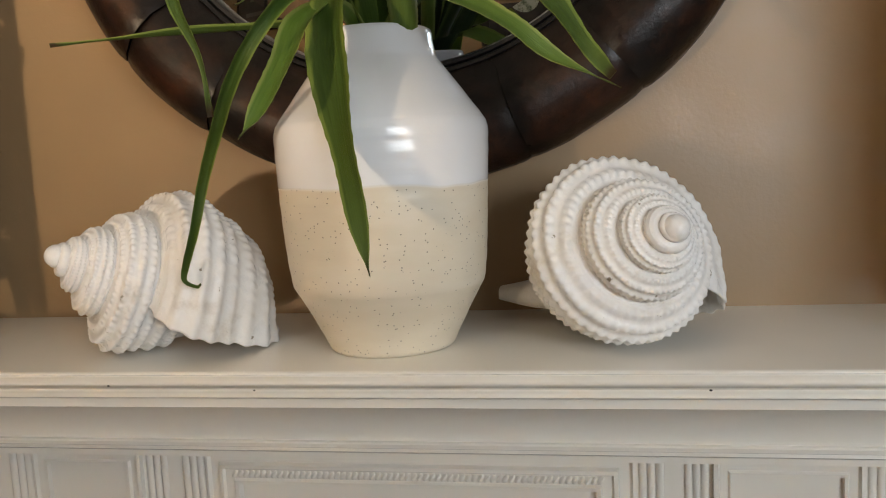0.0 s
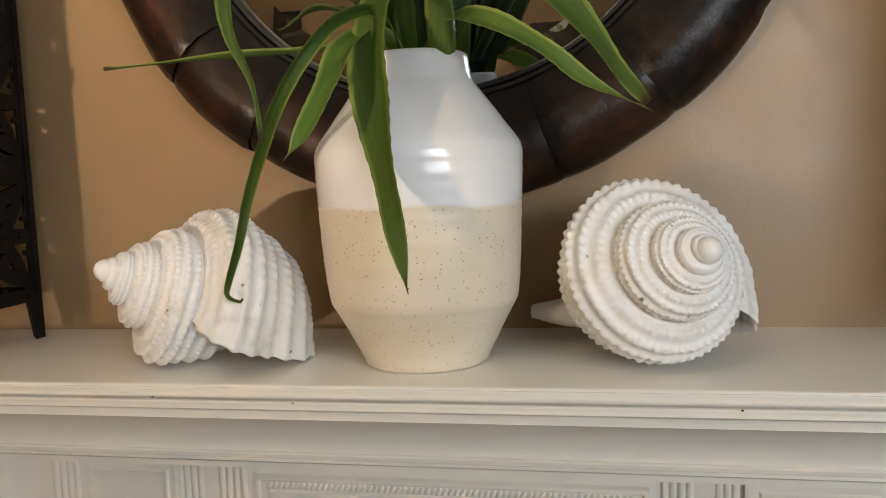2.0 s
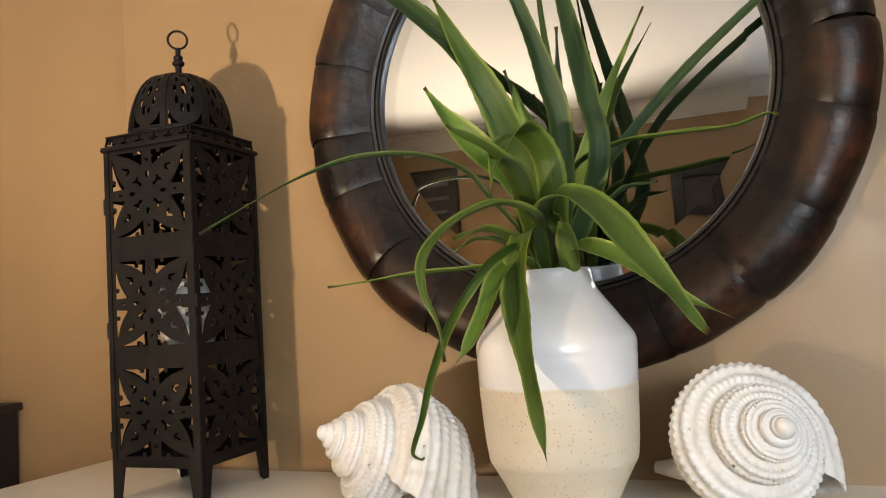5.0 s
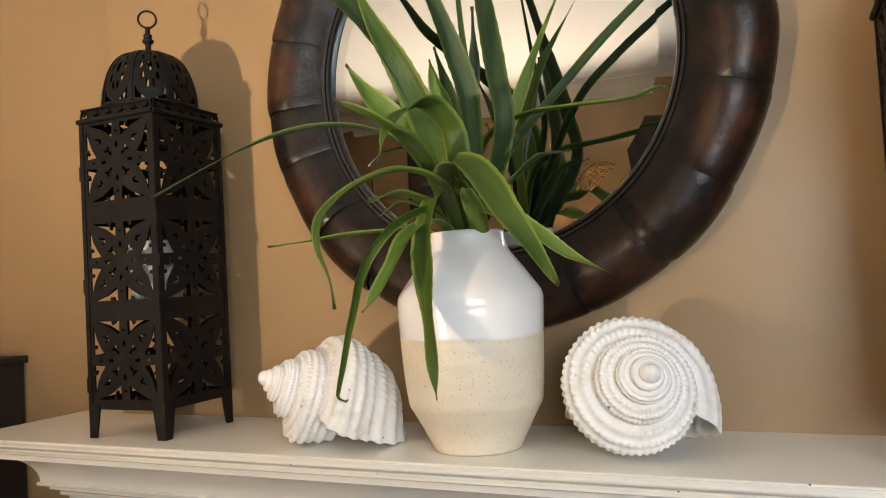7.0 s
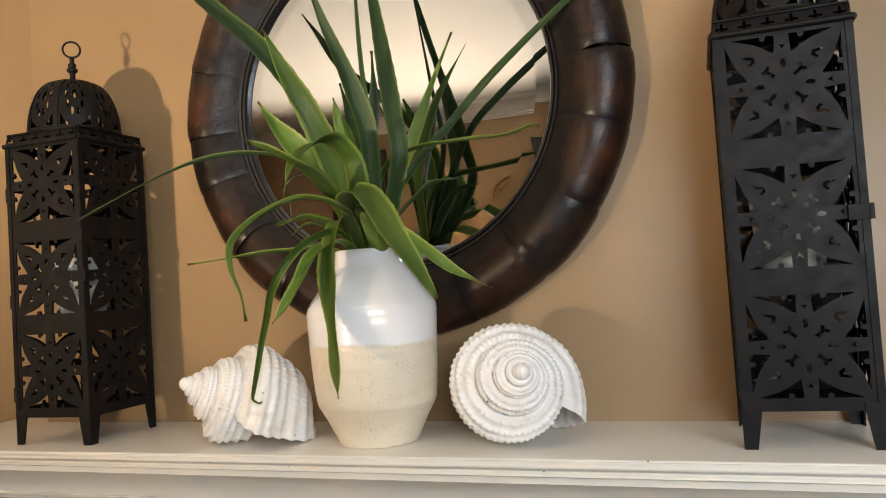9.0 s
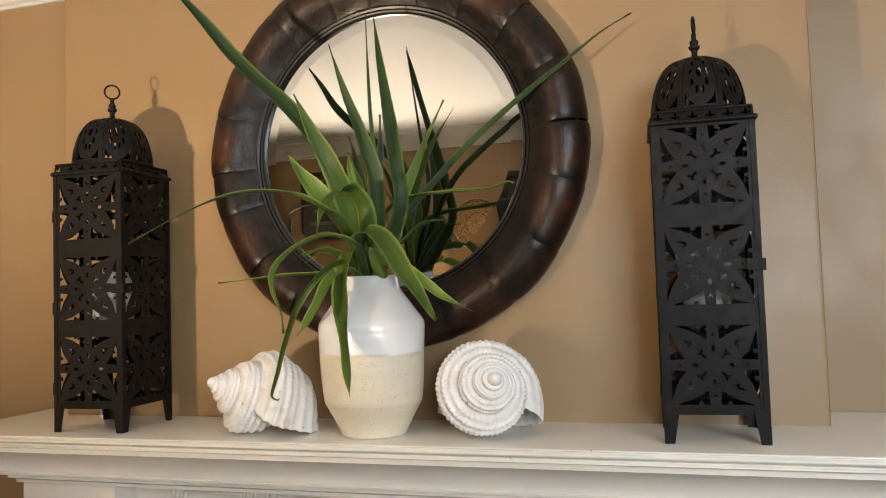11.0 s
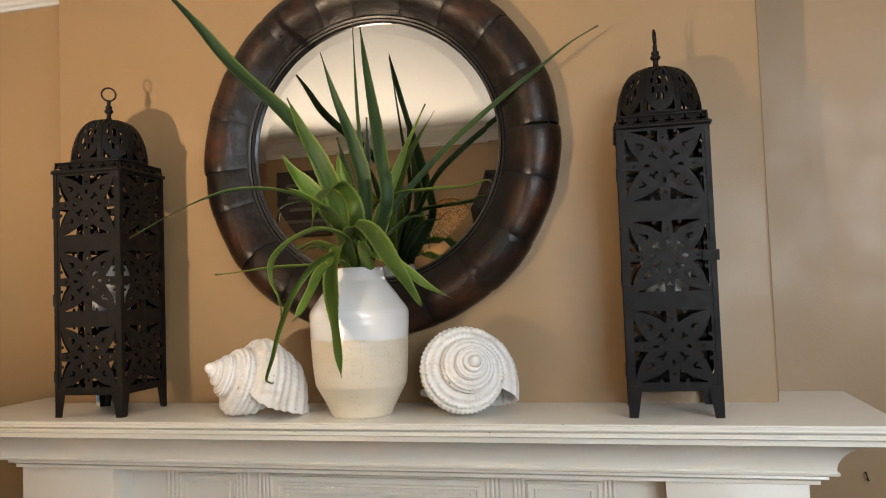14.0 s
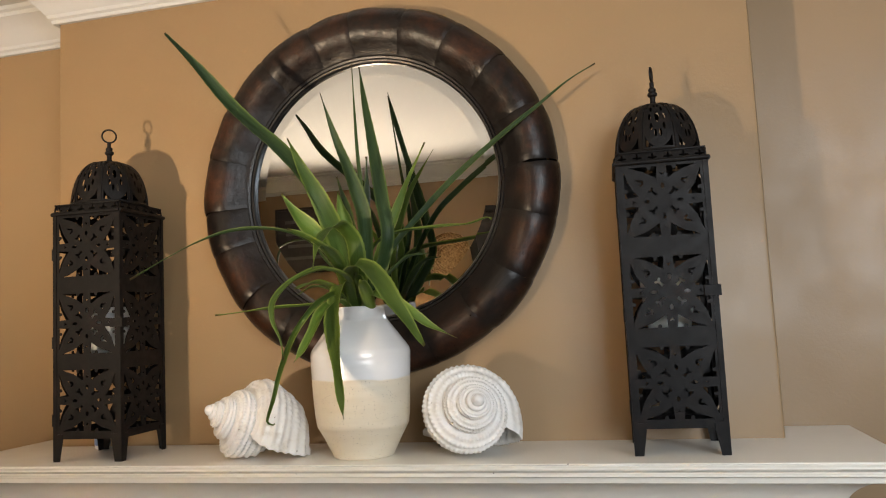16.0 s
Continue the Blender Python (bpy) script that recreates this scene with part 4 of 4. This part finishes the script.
# ---- things round the mantel and across the room ----
def dark_cabinet():
    T = thing("cabinet", Matrix(), "dark espresso wooden cabinet standing in the alcove", "cabinet")
    box_part("cabinet_top", (-1.80, 0.012, 1.386), (-1.285, 0.130, 1.402), M_DARKWOOD, T, bevel=0.002)
    box_part("body", (-1.78, 0.022, 0.0), (-1.30, 0.128, 1.386), M_DARKWOOD, T)


def framed_picture(name, x0, x1, z0, z1, y, into, rim, mat_rim, mat_in, label):
    T = thing(name, Matrix(), label, "picture")
    s = -1 if into < 0 else 1
    bm = bmesh.new()
    ya, yb = sorted((y, y + into))
    for lo, hi in (((x0, ya, z0), (x0 + rim, yb, z1)), ((x1 - rim, ya, z0), (x1, yb, z1)), ((x0 + rim, ya, z0), (x1 - rim, yb, z0 + rim)), ((x0 + rim, ya, z1 - rim), (x1 - rim, yb, z1))):
        box(bm, lo, hi, 0.002)
    part("picture_frame", bm, mat_rim, T)
    ya, yb = sorted((y + 0.003 * s, y + into * 0.5))
    box_part("panel", (x0 + rim, ya, z0 + rim), (x1 - rim, yb, z1 - rim), mat_in, T)
    return T


def floor_lamp():
    T = thing("floor_lamp", Matrix.Translation((BULB.x, BULB.y, 0)), "unseen floor lamp, its added pale bowl shade tilted upward to shape the light", "lamp")
    part("base", lathe(bmesh.new(), [(0, 0), (.13, 0), (.13, .015), (.03, .03), (0, .03)], 32), M_IRON, T)
    part("pole", lathe(bmesh.new(), [(0, .03), (.011, .03), (.011, 1.148), (0, 1.148)], 16), M_IRON, T)
    # unseen bowl, added to block light from the south wall and lower mantel
    bowl = lathe(bmesh.new(), [(0, -.090), (.05, -.084), (.095, -.045), (.128, .03), (.145, .126), (.142, .126), (.125, .032), (.092, -.041), (.048, -.080), (0, -.086)], 64)
    tilt = Matrix.Translation((0, 0, BULB.z)) @ Matrix.Rotation(radians(-4), 4, "Z") @ Matrix.Rotation(radians(-35), 4, "X")
    bmesh.ops.transform(bowl, matrix=tilt, verts=bowl.verts)
    part("shade", bowl, M_SHADE, T)


def basket():
    T = part("wall_basket", lathe(bmesh.new(), [(0, 0.0), (0.06, 0.004)] + [(0.06 + 0.006 * i, 0.006 + 0.004 * (i % 2) + 0.0012 * i) for i in range(1, 12)] + [(0.133, 0.035), (0.137, 0.028), (0.13, 0.0)], 48), M_STRAW)
    T.matrix_world = Matrix.Translation((-0.47, RY + 0.004, 1.905)) @ Matrix.Rotation(radians(-90), 4, "X")
    tagged(T, "round woven straw basket hung flat on the wall", "basket")


def far_wall_things():
    T = framed_picture("wall_sign", -1.50, -1.17, 1.87, 2.25, RY, 0.02, 0.012, M_DARKWOOD, M_SLATE, "dark charcoal sign board with pale worn lettering")
    rng = random.Random(3)
    for i in range(4):
        z = 2.16 - i * 0.07
        box_part("lettering_bar", (-1.45 + rng.random() * .04, RY + .012, z), (-1.24 + rng.random() * .03, RY + .0145, z + .018), M_CHALK, T)
    P = framed_picture("wall_picture", -0.14, 0.27, 1.70, 2.11, RY, 0.025, 0.05, M_DARKWOOD, M_SLATE, "black framed picture with a pale green round print")
    bm = lathe(bmesh.new(), [(0, 0.0), (0.085, 0.0), (0.085, 0.004), (0, 0.004)], 40)
    bmesh.ops.transform(bm, matrix=Matrix.Translation((0.09, RY + 0.016, 1.93)) @ Matrix.Rotation(radians(-90), 4, "X"), verts=bm.verts)
    part("round_print", bm, M_SAGE, P, "pale green leafy round print")
    S = thing("wall_sconce", Matrix.Translation((-0.25, RY, 2.08)), "small dark iron wall sconce", "sconce")
    bm = bmesh.new()
    box(bm, (-.012, 0.0, -.07), (.012, .012, .05), 0.002)
    part("back_plate", bm, M_IRON, S)
    bm = lathe(bmesh.new(), [(0, 0), (.022, 0.0), (.026, .02), (.016, .05), (0, .05)], 16)
    bmesh.ops.translate(bm, vec=(0, .04, -.01), verts=bm.verts)
    part("cup", bm, M_IRON, S)
    bm = bmesh.new()
    box(bm, (-.004, .010, -.03), (.004, .045, -.008))
    part("arm", bm, M_IRON, S)


dark_cabinet()
framed_picture("alcove_picture", -1.95, -1.362, 2.175, 2.325, AL, -0.02, 0.03, M_WHITE, M_SLATE, "white framed picture hung high in the alcove")
floor_lamp()
basket()
far_wall_things()


def wall_hook():
    bm = bmesh.new()
    line = smooth_line([(0, 0, 0), (0, -0.006, 0.001), (0.001, -0.010, -0.004), (0.002, -0.008, -0.010), (0.003, -0.012, -0.013)], 16)
    rows = [[bm.verts.new(c + Vector((0.0016 * math.cos(a), 0, 0.0016 * math.sin(a)))) for a in [q * math.pi / 4 for q in range(8)]] for c in line]
    for a, b in zip(rows, rows[1:]):
        for q in range(8):
            bm.faces.new([a[q], a[(q + 1) % 8], b[(q + 1) % 8], b[q]])
    T = part("wall_hook", bm, M_IRON)
    T.matrix_world = Matrix.Translation((0.937, AR, 1.133))
    tagged(T, "small dark bent hook in the tan alcove wall", "hook")


def small_jar():
    T = thing("jar", Matrix.Translation((-0.708, -0.030, SHELF)), "small white jar with a blue band behind the lantern", "jar")
    part("body", lathe(bmesh.new(), [(0, 0), (.015, 0), (.0165, .002), (.0165, .034), (.013, .038), (0, .038)], 28), M_SHELL, T)
    part("band", lathe(bmesh.new(), [(.0163, .008), (.0170, .009), (.0170, .026), (.0163, .027)], 28), M_BLUE, T, "blue painted band")
    part("lid", lathe(bmesh.new(), [(0, .038), (.0145, .038), (.0145, .047), (.013, .049), (0, .049)], 28), M_SHELL, T)


wall_hook()
small_jar()
